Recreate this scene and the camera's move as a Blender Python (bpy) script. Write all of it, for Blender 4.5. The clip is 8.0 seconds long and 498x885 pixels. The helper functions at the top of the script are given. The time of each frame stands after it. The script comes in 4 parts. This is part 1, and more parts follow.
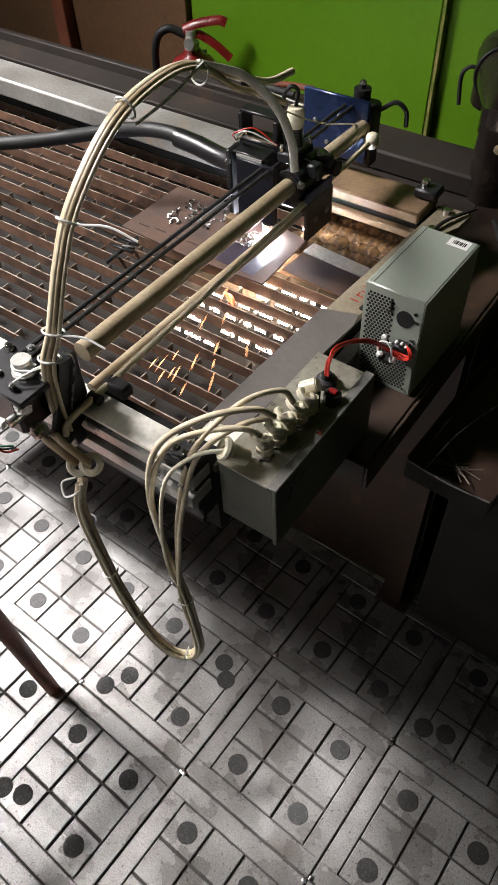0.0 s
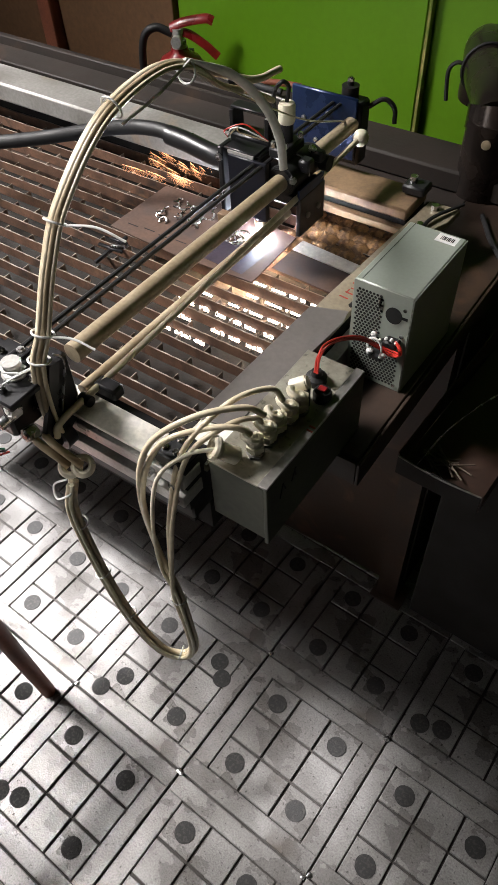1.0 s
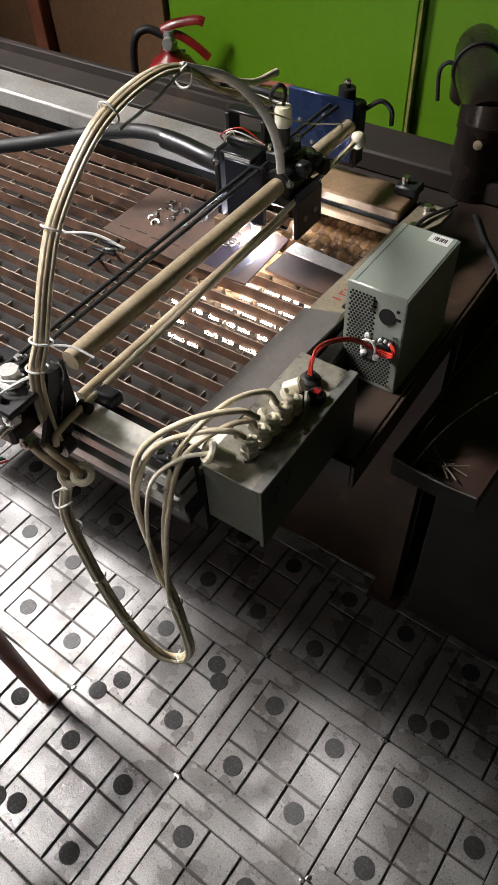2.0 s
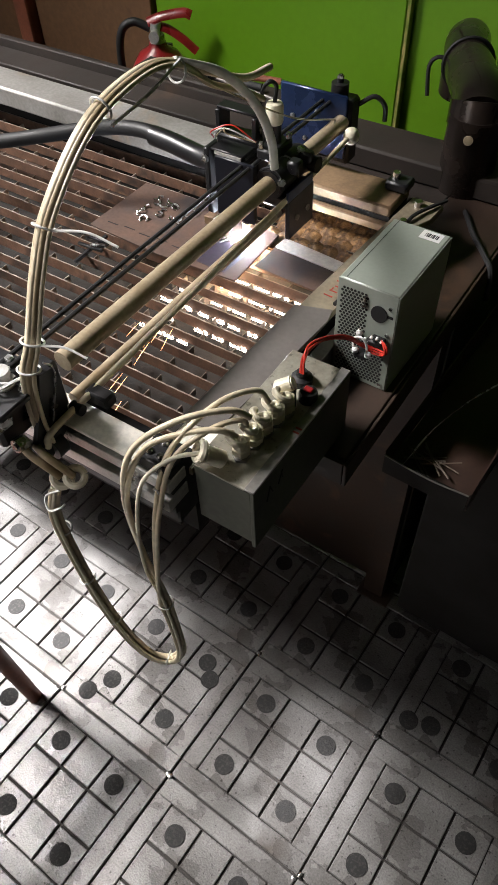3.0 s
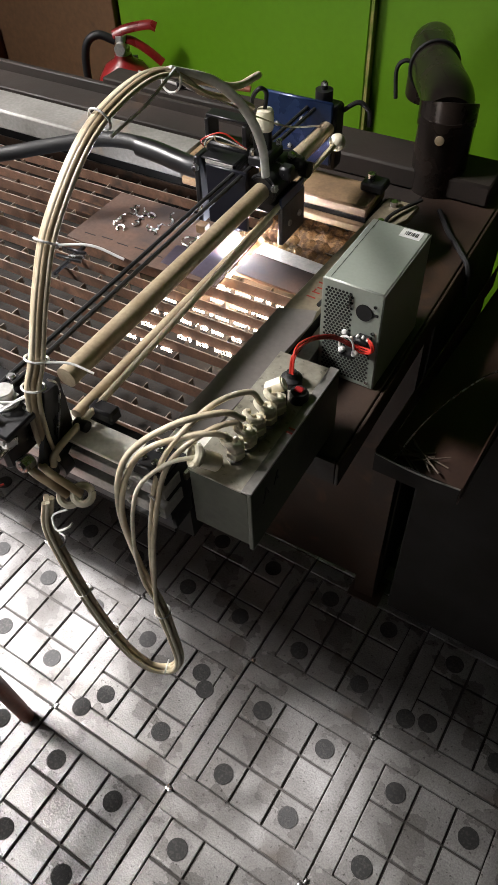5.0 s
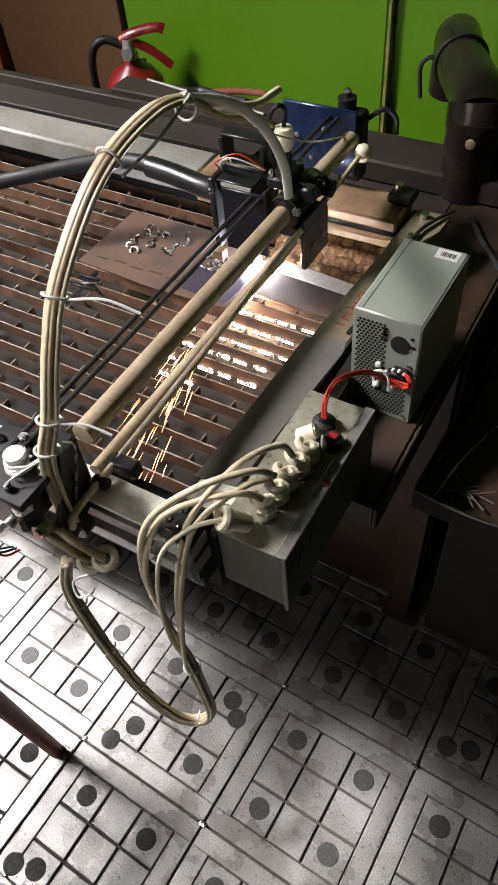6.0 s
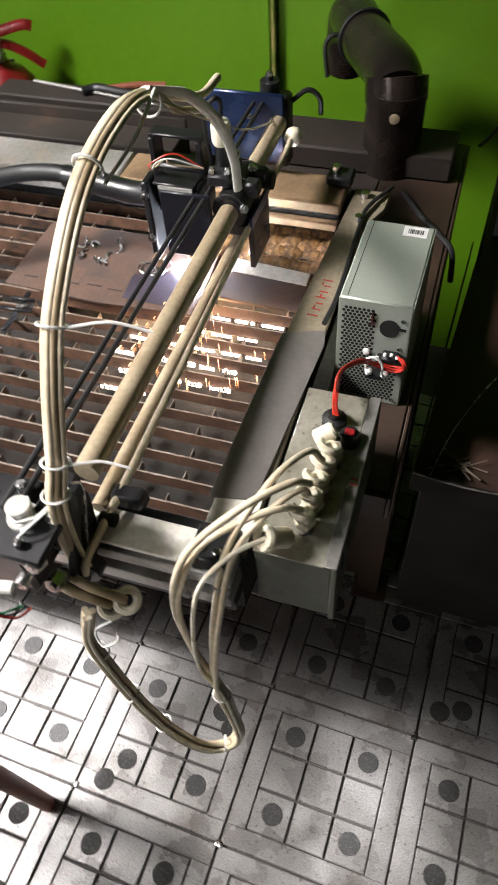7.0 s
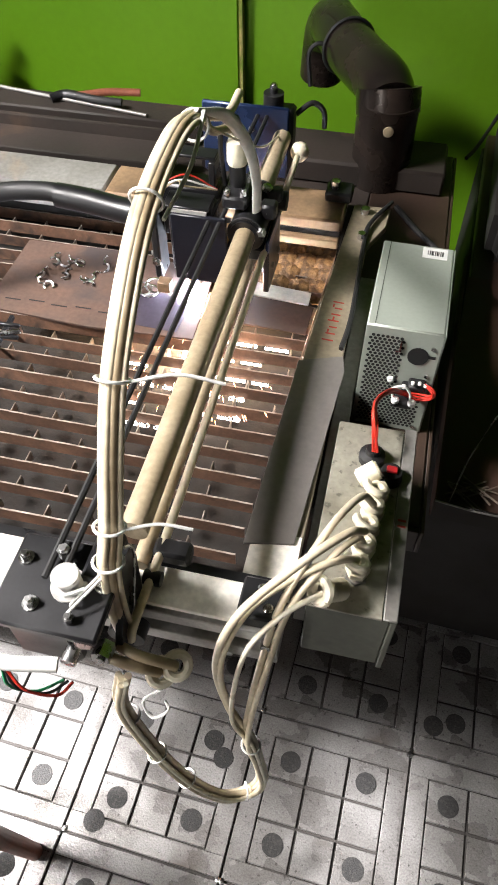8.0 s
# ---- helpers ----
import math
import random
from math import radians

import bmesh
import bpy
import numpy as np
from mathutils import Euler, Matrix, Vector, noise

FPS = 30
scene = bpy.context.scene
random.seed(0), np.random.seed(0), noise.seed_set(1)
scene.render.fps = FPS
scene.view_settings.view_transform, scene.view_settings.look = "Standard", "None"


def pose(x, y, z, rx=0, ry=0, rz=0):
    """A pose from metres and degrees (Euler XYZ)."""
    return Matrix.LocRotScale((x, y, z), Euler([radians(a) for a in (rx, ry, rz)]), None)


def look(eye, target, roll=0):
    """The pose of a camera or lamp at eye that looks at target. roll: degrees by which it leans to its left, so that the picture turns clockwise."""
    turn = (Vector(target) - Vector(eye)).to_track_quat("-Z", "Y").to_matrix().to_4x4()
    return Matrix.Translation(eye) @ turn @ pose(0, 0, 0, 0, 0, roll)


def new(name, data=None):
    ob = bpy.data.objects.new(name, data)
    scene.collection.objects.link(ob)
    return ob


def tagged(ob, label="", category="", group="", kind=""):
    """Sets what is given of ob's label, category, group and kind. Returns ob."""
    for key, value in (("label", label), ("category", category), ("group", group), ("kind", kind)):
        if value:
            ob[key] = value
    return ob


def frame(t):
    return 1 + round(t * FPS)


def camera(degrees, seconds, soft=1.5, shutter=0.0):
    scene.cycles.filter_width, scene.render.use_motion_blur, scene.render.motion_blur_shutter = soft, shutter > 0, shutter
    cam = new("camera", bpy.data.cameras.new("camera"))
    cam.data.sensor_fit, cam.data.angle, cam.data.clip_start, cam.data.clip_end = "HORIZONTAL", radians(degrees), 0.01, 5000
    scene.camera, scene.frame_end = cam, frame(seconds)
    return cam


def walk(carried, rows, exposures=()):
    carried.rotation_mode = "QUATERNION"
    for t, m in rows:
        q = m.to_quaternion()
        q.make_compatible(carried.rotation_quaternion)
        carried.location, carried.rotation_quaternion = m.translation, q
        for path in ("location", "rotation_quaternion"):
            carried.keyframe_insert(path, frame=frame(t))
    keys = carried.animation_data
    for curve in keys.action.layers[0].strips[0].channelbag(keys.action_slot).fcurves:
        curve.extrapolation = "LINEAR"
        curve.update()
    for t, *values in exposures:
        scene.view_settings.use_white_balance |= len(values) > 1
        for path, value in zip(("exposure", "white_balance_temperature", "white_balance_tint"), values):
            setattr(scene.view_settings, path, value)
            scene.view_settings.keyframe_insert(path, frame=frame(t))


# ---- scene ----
cam = camera(38.9, 8.0, soft=0.95, shutter=0.4)
PATH = [
    (0, (0.395, -0.216, 1.482), (-0.443, 0.78, -0.037), -2.9),
    (0.5, (0.396, -0.213, 1.482), (-0.433, 0.789, -0.038), -3.0),
    (1, (0.398, -0.213, 1.481), (-0.426, 0.79, -0.041), -3.2),
    (2.5, (0.394, -0.206, 1.48), (-0.408, 0.811, -0.044), -3.0),
    (3, (0.389, -0.204, 1.477), (-0.393, 0.818, -0.054), -2.5),
    (3.5, (0.389, -0.203, 1.478), (-0.387, 0.839, -0.042), -2.3),
    (4, (0.39, -0.205, 1.482), (-0.41, 0.838, -0.026), -3.0),
    (5.3, (0.362, -0.22, 1.47), (-0.365, 0.865, -0.045), -2.6),
    (5.5, (0.349, -0.211, 1.474), (-0.392, 0.882, -0.029), -2.1),
    (6, (0.324, -0.152, 1.468), (-0.451, 0.876, -0.062), -6.5),
    (6.5, (0.298, -0.132, 1.459), (-0.405, 0.899, -0.104), -5.3),
    (6.7, (0.266, -0.147, 1.459), (-0.346, 0.939, -0.105), -2.7),
    (7, (0.203, -0.168, 1.457), (-0.295, 0.974, -0.107), -5.0),
    (7.5, (0.132, -0.181, 1.466), (-0.224, 1.049, -0.069), -1.6),
    (8, (0.102, -0.14, 1.45), (-0.232, 1.051, -0.122), -0.6),
]
walk(cam, [(t, look(eye, target, roll)) for t, eye, target, roll in PATH],
     exposures=[(0.0, 0.50), (4.0, 0.50), (5.5, 0.60), (6.5, 0.64), (7.0, 0.90), (7.5, 1.18), (8.0, 1.2)])

# ---- light ----
world = bpy.data.worlds.new("sky")
scene.world = world
world.use_nodes = True
wn = world.node_tree.nodes
sky = wn.new("ShaderNodeTexSky")
sky.sky_type, sky.sun_disc = "NISHITA", False
sky.sun_elevation, sky.sun_rotation = radians(41), radians(254)
world.node_tree.links.new(sky.outputs[0], wn["Background"].inputs[0])
wn["Background"].inputs[1].default_value = 0.06


def area_lamp(name, place, target, width, height, watts, colour, spread):
    data = bpy.data.lights.new(name, "AREA")
    data.shape, data.size, data.size_y, data.energy, data.color = "RECTANGLE", width, height, watts, colour
    data.spread = radians(spread)
    ob = new(name, data)
    ob.matrix_world = look(place, target)
    return ob


area_lamp("window_light", (-2.39, -0.35, 1.70), (-0.5, 0.35, 0.6), 0.9, 1.1, 1.2, (0.94, 0.97, 1.0), 150)
# added fill from the south; the wall behind it has no opening
area_lamp("front_fill", (-1.25, -2.44, 1.5), (-0.2, 0.1, 0.9), 0.8, 1.6, 7.0, (1.0, 0.97, 0.94), 90)
# added fill under the closed ceiling, brightens the table and floor
area_lamp("overhead_fill", (-1.86, -0.34, 2.985), (-0.38, -0.06, 0.0), 0.8, 0.8, 76, (1.0, 0.955, 0.935), 76)
sun_data = bpy.data.lights.new("sun", "SUN")
sun_data.energy, sun_data.angle, sun_data.color = 17.0, radians(2.5), (1.0, 0.965, 0.97)
sun = new("sun", sun_data)
sun.matrix_world = look((-2.4, -0.672, 2.16), (0, 0, 0))


# ---- materials ----
def mat(name, colour, rough=0.6, metal=0.0, colour2=None, scale=8.0, fine=120.0, bump=0.15, contrast=(0.35, 0.65), per_piece=0.0, rough_var=0.12,
        emit=None, strength=0.0, coat=0.0, stain=None, stain_at=(0.62, 0.72), stain_scale=5.0, grain_mix=0.4, specks=0.0):
    m = bpy.data.materials.new(name)
    m.use_nodes = True
    nodes, links = m.node_tree.nodes, m.node_tree.links
    bsdf = nodes["Principled BSDF"]
    bsdf.inputs["Metallic"].default_value = metal
    bsdf.inputs["Coat Weight"].default_value = coat
    if emit:
        bsdf.inputs["Emission Color"].default_value = (*emit, 1)
        bsdf.inputs["Emission Strength"].default_value = strength
    colour2 = colour2 or tuple(0.72 * c for c in colour)
    geo = nodes.new("ShaderNodeTexCoord")
    big, small = nodes.new("ShaderNodeTexNoise"), nodes.new("ShaderNodeTexNoise")
    big.inputs["Scale"].default_value, big.inputs["Detail"].default_value = scale, 6
    small.inputs["Scale"].default_value, small.inputs["Detail"].default_value = fine, 4
    for n in (big, small):
        links.new(geo.outputs["Object"], n.inputs["Vector"])
    ramp = nodes.new("ShaderNodeValToRGB")
    ramp.color_ramp.elements[0].position, ramp.color_ramp.elements[1].position = contrast
    ramp.color_ramp.elements[0].color, ramp.color_ramp.elements[1].color = (*colour2, 1), (*colour, 1)
    links.new(big.outputs["Fac"], ramp.inputs[0])
    grain = nodes.new("ShaderNodeMix")
    grain.data_type, grain.blend_type = "RGBA", "MULTIPLY"
    grain.inputs[0].default_value = grain_mix
    gramp = nodes.new("ShaderNodeMapRange")
    gramp.inputs[1].default_value, gramp.inputs[2].default_value = 0.3, 0.7
    gramp.inputs[3].default_value, gramp.inputs[4].default_value = 0.55, 1.15
    links.new(small.outputs["Fac"], gramp.inputs[0])
    links.new(ramp.outputs[0], grain.inputs[6])
    links.new(gramp.outputs[0], grain.inputs[7])
    out = grain.outputs[2]
    if stain:
        sn = nodes.new("ShaderNodeTexNoise")
        sn.inputs["Scale"].default_value, sn.inputs["Detail"].default_value, sn.inputs["Distortion"].default_value = stain_scale, 8, 0.6
        links.new(geo.outputs["Object"], sn.inputs["Vector"])
        sr = nodes.new("ShaderNodeMapRange")
        sr.inputs[1].default_value, sr.inputs[2].default_value = stain_at
        links.new(sn.outputs["Fac"], sr.inputs[0])
        mix = nodes.new("ShaderNodeMix")
        mix.data_type = "RGBA"
        links.new(sr.outputs[0], mix.inputs[0])
        links.new(out, mix.inputs[6])
        mix.inputs[7].default_value = (*stain, 1)
        out = mix.outputs[2]
    if specks:
        pn = nodes.new("ShaderNodeTexNoise")
        pn.inputs["Scale"].default_value, pn.inputs["Detail"].default_value = 130, 3
        links.new(geo.outputs["Object"], pn.inputs["Vector"])
        pr2 = nodes.new("ShaderNodeMapRange")
        pr2.inputs[1].default_value, pr2.inputs[2].default_value, pr2.inputs[4].default_value = 0.62, 0.70, specks
        links.new(pn.outputs["Fac"], pr2.inputs[0])
        pmix = nodes.new("ShaderNodeMix")
        pmix.data_type = "RGBA"
        links.new(pr2.outputs[0], pmix.inputs[0])
        links.new(out, pmix.inputs[6])
        pmix.inputs[7].default_value = (0.03, 0.027, 0.024, 1)
        out = pmix.outputs[2]
    if per_piece:
        info = nodes.new("ShaderNodeObjectInfo")
        pr = nodes.new("ShaderNodeMapRange")
        pr.inputs[3].default_value, pr.inputs[4].default_value = 1 - per_piece, 1 + per_piece
        links.new(info.outputs["Random"], pr.inputs[0])
        pm = nodes.new("ShaderNodeVectorMath")
        pm.operation = "SCALE"
        links.new(out, pm.inputs[0])
        links.new(pr.outputs[0], pm.inputs["Scale"])
        out = pm.outputs[0]
    links.new(out, bsdf.inputs["Base Color"])
    rr = nodes.new("ShaderNodeMapRange")
    rr.inputs[1].default_value, rr.inputs[2].default_value = 0.3, 0.7
    rr.inputs[3].default_value, rr.inputs[4].default_value = max(0.03, rough - rough_var), min(1, rough + rough_var)
    links.new(big.outputs["Fac"], rr.inputs[0])
    links.new(rr.outputs[0], bsdf.inputs["Roughness"])
    if bump:
        bn = nodes.new("ShaderNodeBump")
        bn.inputs["Strength"].default_value, bn.inputs["Distance"].default_value = bump, 0.001
        links.new(small.outputs["Fac"], bn.inputs["Height"])
        links.new(bn.outputs[0], bsdf.inputs["Normal"])
    return m


M_TILE = mat("cast_iron_tile", (0.235, 0.23, 0.225), 0.31, 0.3, (0.125, 0.119, 0.113), 9, 300, 0.6, grain_mix=0.8, specks=0.85, per_piece=0.2, stain=(0.060, 0.048, 0.038), stain_at=(0.57, 0.78), stain_scale=7)
M_DISC = mat("rough_iron_disc", (0.036, 0.034, 0.032), 0.8, 0.0, (0.008, 0.008, 0.008), 190, 420, 1.0, contrast=(0.48, 0.64))
M_GROUT = mat("floor_dirt", (0.035, 0.031, 0.028), 0.9, 0, None, 12, 150, 0.4)
M_BRIGHT = mat("bright_metal", (0.75, 0.75, 0.75), 0.25, 1.0, (0.45, 0.44, 0.43), 60, 300, 0.3)
M_GREEN = mat("green_paint", (0.15, 0.335, 0.009), 0.5, 0, (0.115, 0.275, 0.007), 1.6, 60, 0.03, grain_mix=0.1, stain=(0.12, 0.25, 0.02), stain_at=(0.68, 0.9), stain_scale=3)
M_EDGE = mat("chipped_edge", (0.42, 0.36, 0.12), 0.6, 0, (0.16, 0.22, 0.03), 25, 140, 0.2)
M_PLY = mat("brown_board", (0.150, 0.076, 0.033), 0.65, 0, (0.110, 0.054, 0.023), 2.5, 70, 0.1, stain=(0.08, 0.04, 0.02), stain_at=(0.70, 0.78), stain_scale=7)
M_PLASTER = mat("old_plaster", (0.24, 0.22, 0.19), 0.8, 0, (0.17, 0.155, 0.135), 3, 60, 0.2)
M_BENCH = mat("rusty_bench_steel", (0.046, 0.025, 0.015), 0.6, 0.0, (0.020, 0.011, 0.007), 7, 180, 0.3, stain=(0.085, 0.043, 0.022), stain_at=(0.6, 0.75), stain_scale=11)
M_DARKBAR = mat("scaled_dark_steel", (0.022, 0.014, 0.010), 0.7, 0.0, (0.010, 0.007, 0.005), 9, 160, 0.3, stain=(0.045, 0.025, 0.014), stain_at=(0.62, 0.76), stain_scale=14)
M_WORN = mat("worn_slat_edge", (0.46, 0.40, 0.34), 0.45, 0.35, (0.13, 0.09, 0.065), 45, 260, 0.3)
# near black: shade under the tray and inside the table, in the colour
M_SHADEBLACK = mat("shade_black_steel", (0.008, 0.006, 0.0045), 0.88, 0, (0.004, 0.003, 0.0025), 9, 150, 0.2)
M_TRAY = mat("red_brown_tray", (0.050, 0.022, 0.013), 0.65, 0.0, (0.026, 0.011, 0.007), 10, 150, 0.2, stain=(0.09, 0.05, 0.03), stain_at=(0.66, 0.80), stain_scale=16)
M_BEAM = mat("orange_tan_steel", (0.34, 0.225, 0.13), 0.5, 0.3, (0.20, 0.13, 0.08), 18, 180, 0.2, stain=(0.08, 0.05, 0.035), stain_at=(0.58, 0.74), stain_scale=14)
M_SLAT = mat("rusty_slat_steel", (0.185, 0.098, 0.060), 0.65, 0.1, (0.075, 0.040, 0.026), 22, 220, 0.5, per_piece=0.25, stain=(0.035, 0.023, 0.018), stain_at=(0.52, 0.70), stain_scale=22)
M_SLAG = mat("slag_crusted_steel", (0.36, 0.20, 0.08), 0.65, 0.15, (0.13, 0.068, 0.028), 90, 420, 1.0, contrast=(0.42, 0.60), per_piece=0.15)
M_SHEET = mat("oxidised_sheet", (0.125, 0.072, 0.050), 0.88, 0.0, (0.070, 0.042, 0.032), 9, 170, 0.1, stain=(0.055, 0.042, 0.040), stain_at=(0.5, 0.7), stain_scale=9)
M_ARCTINT = mat("arc_tinted_steel", (0.075, 0.062, 0.085), 0.35, 0.4, (0.05, 0.040, 0.055), 14, 170, 0.05)
M_GREYSHEET = mat("grey_sheet", (0.27, 0.245, 0.235), 0.42, 0.5, (0.20, 0.18, 0.17), 7, 160, 0.04, grain_mix=0.2)
M_RAIL = mat("khaki_rail_paint", (0.30, 0.255, 0.185), 0.55, 0.1, (0.20, 0.165, 0.115), 14, 180, 0.15, stain=(0.09, 0.065, 0.045), stain_at=(0.60, 0.74), stain_scale=20)
# slag blackened: the shade in the slat gaps is put into the colour
M_BED = mat("shaded_slag_bed", (0.014, 0.010, 0.008), 0.9, 0.0, (0.006, 0.005, 0.004), 30, 170, 0.9)
M_GALV = mat("galvanised_steel", (0.32, 0.31, 0.295), 0.5, 0.3, (0.20, 0.19, 0.175), 10, 160, 0.15, stain=(0.38, 0.24, 0.13), stain_at=(0.60, 0.72), stain_scale=4)
M_ALU = mat("worn_aluminium", (0.66, 0.65, 0.62), 0.38, 0.45, (0.48, 0.47, 0.45), 14, 240, 0.12)
M_CREAM = mat("cream_flat_bar", (0.86, 0.83, 0.76), 0.3, 0.0, (0.70, 0.65, 0.56), 10, 160, 0.1)
M_TAN = mat("tan_tube", (0.47, 0.39, 0.27), 0.42, 0.2, (0.36, 0.28, 0.18), 16, 200, 0.15, stain=(0.11, 0.08, 0.055), stain_at=(0.66, 0.78), stain_scale=22)
M_HOSE = mat("beige_hose", (0.74, 0.66, 0.49), 0.38, 0, (0.62, 0.52, 0.36), 20, 120, 0.06, stain=(0.28, 0.22, 0.14), stain_at=(0.64, 0.85), stain_scale=25)
M_HOSE_DARK = mat("tan_hose", (0.50, 0.40, 0.26), 0.4, 0, (0.40, 0.31, 0.19), 20, 120, 0.06)
M_HOSE_GREY = mat("grey_hose", (0.34, 0.32, 0.29), 0.45, 0, None, 20, 120, 0.06)
M_CREAMPLASTIC = mat("cream_plastic", (0.84, 0.79, 0.64), 0.35, 0, (0.76, 0.69, 0.52), 25, 100, 0.04)
M_BLACK = mat("black_powder_coat", (0.014, 0.014, 0.016), 0.38, 0.1, (0.008, 0.008, 0.009), 20, 300, 0.1)
M_RUBBER = mat("black_rubber", (0.009, 0.009, 0.010), 0.62, 0, None, 20, 260, 0.15)
M_NAVY = mat("dark_blue_cover", (0.007, 0.008, 0.015), 0.35, 0.1, (0.005, 0.006, 0.010), 12, 150, 0.05)
# dark blue plate, made bluer: the arc's light on it is in the colour
M_ACRYL = mat("arc_blue_plate", (0.018, 0.040, 0.115), 0.28, 0.3, (0.010, 0.020, 0.055), 12, 200, 0.06)
M_PSU = mat("grey_psu_steel", (0.35, 0.385, 0.335), 0.42, 0.2, (0.32, 0.355, 0.305), 6, 220, 0.03, grain_mix=0.1)
M_HOLE = mat("dark_hole", (0.006, 0.006, 0.006), 0.9, 0, None, 10, 100, 0)
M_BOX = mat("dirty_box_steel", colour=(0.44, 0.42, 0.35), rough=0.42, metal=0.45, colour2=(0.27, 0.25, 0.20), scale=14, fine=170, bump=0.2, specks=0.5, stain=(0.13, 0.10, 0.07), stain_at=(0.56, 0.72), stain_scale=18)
# grey green paint, darkened: the box sides' shade is partly in the colour
M_BOXSIDE = mat("shaded_green_paint", (0.092, 0.098, 0.074), 0.5, 0.0, (0.052, 0.055, 0.041), 9, 120, 0.1, stain=(0.04, 0.04, 0.035), stain_at=(0.58, 0.75), stain_scale=14)
M_RED = mat("red_paint", (0.30, 0.012, 0.014), 0.33, 0, (0.15, 0.010, 0.010), 14, 150, 0.05, stain=(0.10, 0.035, 0.025), stain_at=(0.55, 0.8), stain_scale=9)
M_REDWIRE = mat("red_wire", (0.62, 0.035, 0.02), 0.4, 0, None, 20, 100, 0.0)
M_WHITE = mat("white_plastic", (0.83, 0.83, 0.81), 0.4, 0, (0.74, 0.74, 0.72), 20, 90, 0.02)
M_INK = mat("black_ink", (0.01, 0.01, 0.01), 0.7, 0, None, 20, 90, 0)
M_REDINK = mat("red_marker", (0.38, 0.035, 0.02), 0.7, 0, None, 40, 120, 0)
M_PIPE = mat("burnt_brown_pipe", (0.045, 0.032, 0.026), 0.26, 0.5, (0.02, 0.016, 0.014), 12, 120, 0.12, stain=(0.09, 0.06, 0.045), stain_at=(0.6, 0.8), stain_scale=9)
M_ROD = mat("dull_rod_steel", (0.20, 0.16, 0.13), 0.6, 0.2, (0.12, 0.09, 0.07), 30, 200, 0.2)
M_WOOD = mat("reddish_wood", (0.30, 0.10, 0.055), 0.45, 0, (0.19, 0.06, 0.034), 14, 160, 0.15)
M_ARC = mat("plasma_arc", (1, 1, 1), 0.5, 0, None, 10, 10, 0, emit=(0.80, 0.86, 1.0), strength=3600)
M_JET = mat("plasma_jet", (1, 1, 1), 0.5, 0, None, 10, 10, 0, emit=(1.0, 0.66, 0.42), strength=450)
M_GLOW = mat("gap_glow", (1, 0.9, 0.8), 0.5, 0, None, 10, 10, 0, emit=(1.0, 0.84, 0.72), strength=3.6)
M_SPARK = mat("glowing_spark", (1, 0.6, 0.3), 0.5, 0, None, 10, 10, 0, emit=(1.0, 0.42, 0.18), strength=4)
M_HOT = mat("glowing_ember", (1, 0.3, 0.1), 0.5, 0, None, 10, 10, 0, emit=(1.0, 0.07, 0.015), strength=0.9)
M_GREENWIRE = mat("green_wire", (0.02, 0.25, 0.10), 0.4, 0, None, 20, 100, 0)

# ---- mesh helpers ----
MACH = Matrix.Translation((0, 0.1, 0)) @ pose(0, 0, 0, 0, 0, 2.3) @ Matrix.Translation((0, -0.1, 0))
IDENT = Matrix.Identity(4)


def part(name, bm, material, parent=None, label="", kind=""):
    me = bpy.data.meshes.new(name)
    bmesh.ops.recalc_face_normals(bm, faces=bm.faces)
    bm.to_mesh(me)
    bm.free()
    me.set_sharp_from_angle(angle=radians(42))
    for m in (material if isinstance(material, (list, tuple)) else (material,)):
        me.materials.append(m)
    ob = new(name, me)
    if parent:
        ob.parent = parent
    if label or kind:
        tagged(ob, label, kind=kind)
    return ob


def thing(name, label, category, m=IDENT, group="", kind=""):
    ob = new(name)
    ob.empty_display_size = 0.02
    ob.matrix_world = m
    return tagged(ob, label, category, group, kind)


def box(x0, x1, y0, y1, z0, z1, bevel=0.0, bm=None, seg=1):
    bm = bm or bmesh.new()
    r = bmesh.ops.create_cube(bm, size=1.0)
    bmesh.ops.transform(bm, verts=r["verts"], matrix=Matrix.Translation(((x0 + x1) / 2, (y0 + y1) / 2, (z0 + z1) / 2)) @ Matrix.Diagonal((x1 - x0, y1 - y0, z1 - z0, 1)))
    if bevel:
        edges = list({e for v in r["verts"] for e in v.link_edges})
        bmesh.ops.bevel(bm, geom=edges, offset=bevel, segments=seg, affect="EDGES")
    return bm


def cyl(a, b, r, seg=20, r2=None, bm=None, bevel=0.0):
    bm = bm or bmesh.new()
    a, b = Vector(a), Vector(b)
    d = b - a
    res = bmesh.ops.create_cone(bm, cap_ends=True, segments=seg, radius1=r, radius2=r if r2 is None else r2, depth=d.length)
    q = d.to_track_quat("Z", "Y").to_matrix().to_4x4()
    bmesh.ops.transform(bm, verts=res["verts"], matrix=Matrix.Translation((a + b) / 2) @ q)
    if bevel:
        faces = {f for v in res["verts"] for f in v.link_faces if len(f.verts) > 4}
        edges = list({e for f in faces for e in f.edges})
        bmesh.ops.bevel(bm, geom=edges, offset=bevel, segments=2, affect="EDGES")
    for f in bm.faces:
        f.smooth = len(f.verts) == 4
    return bm


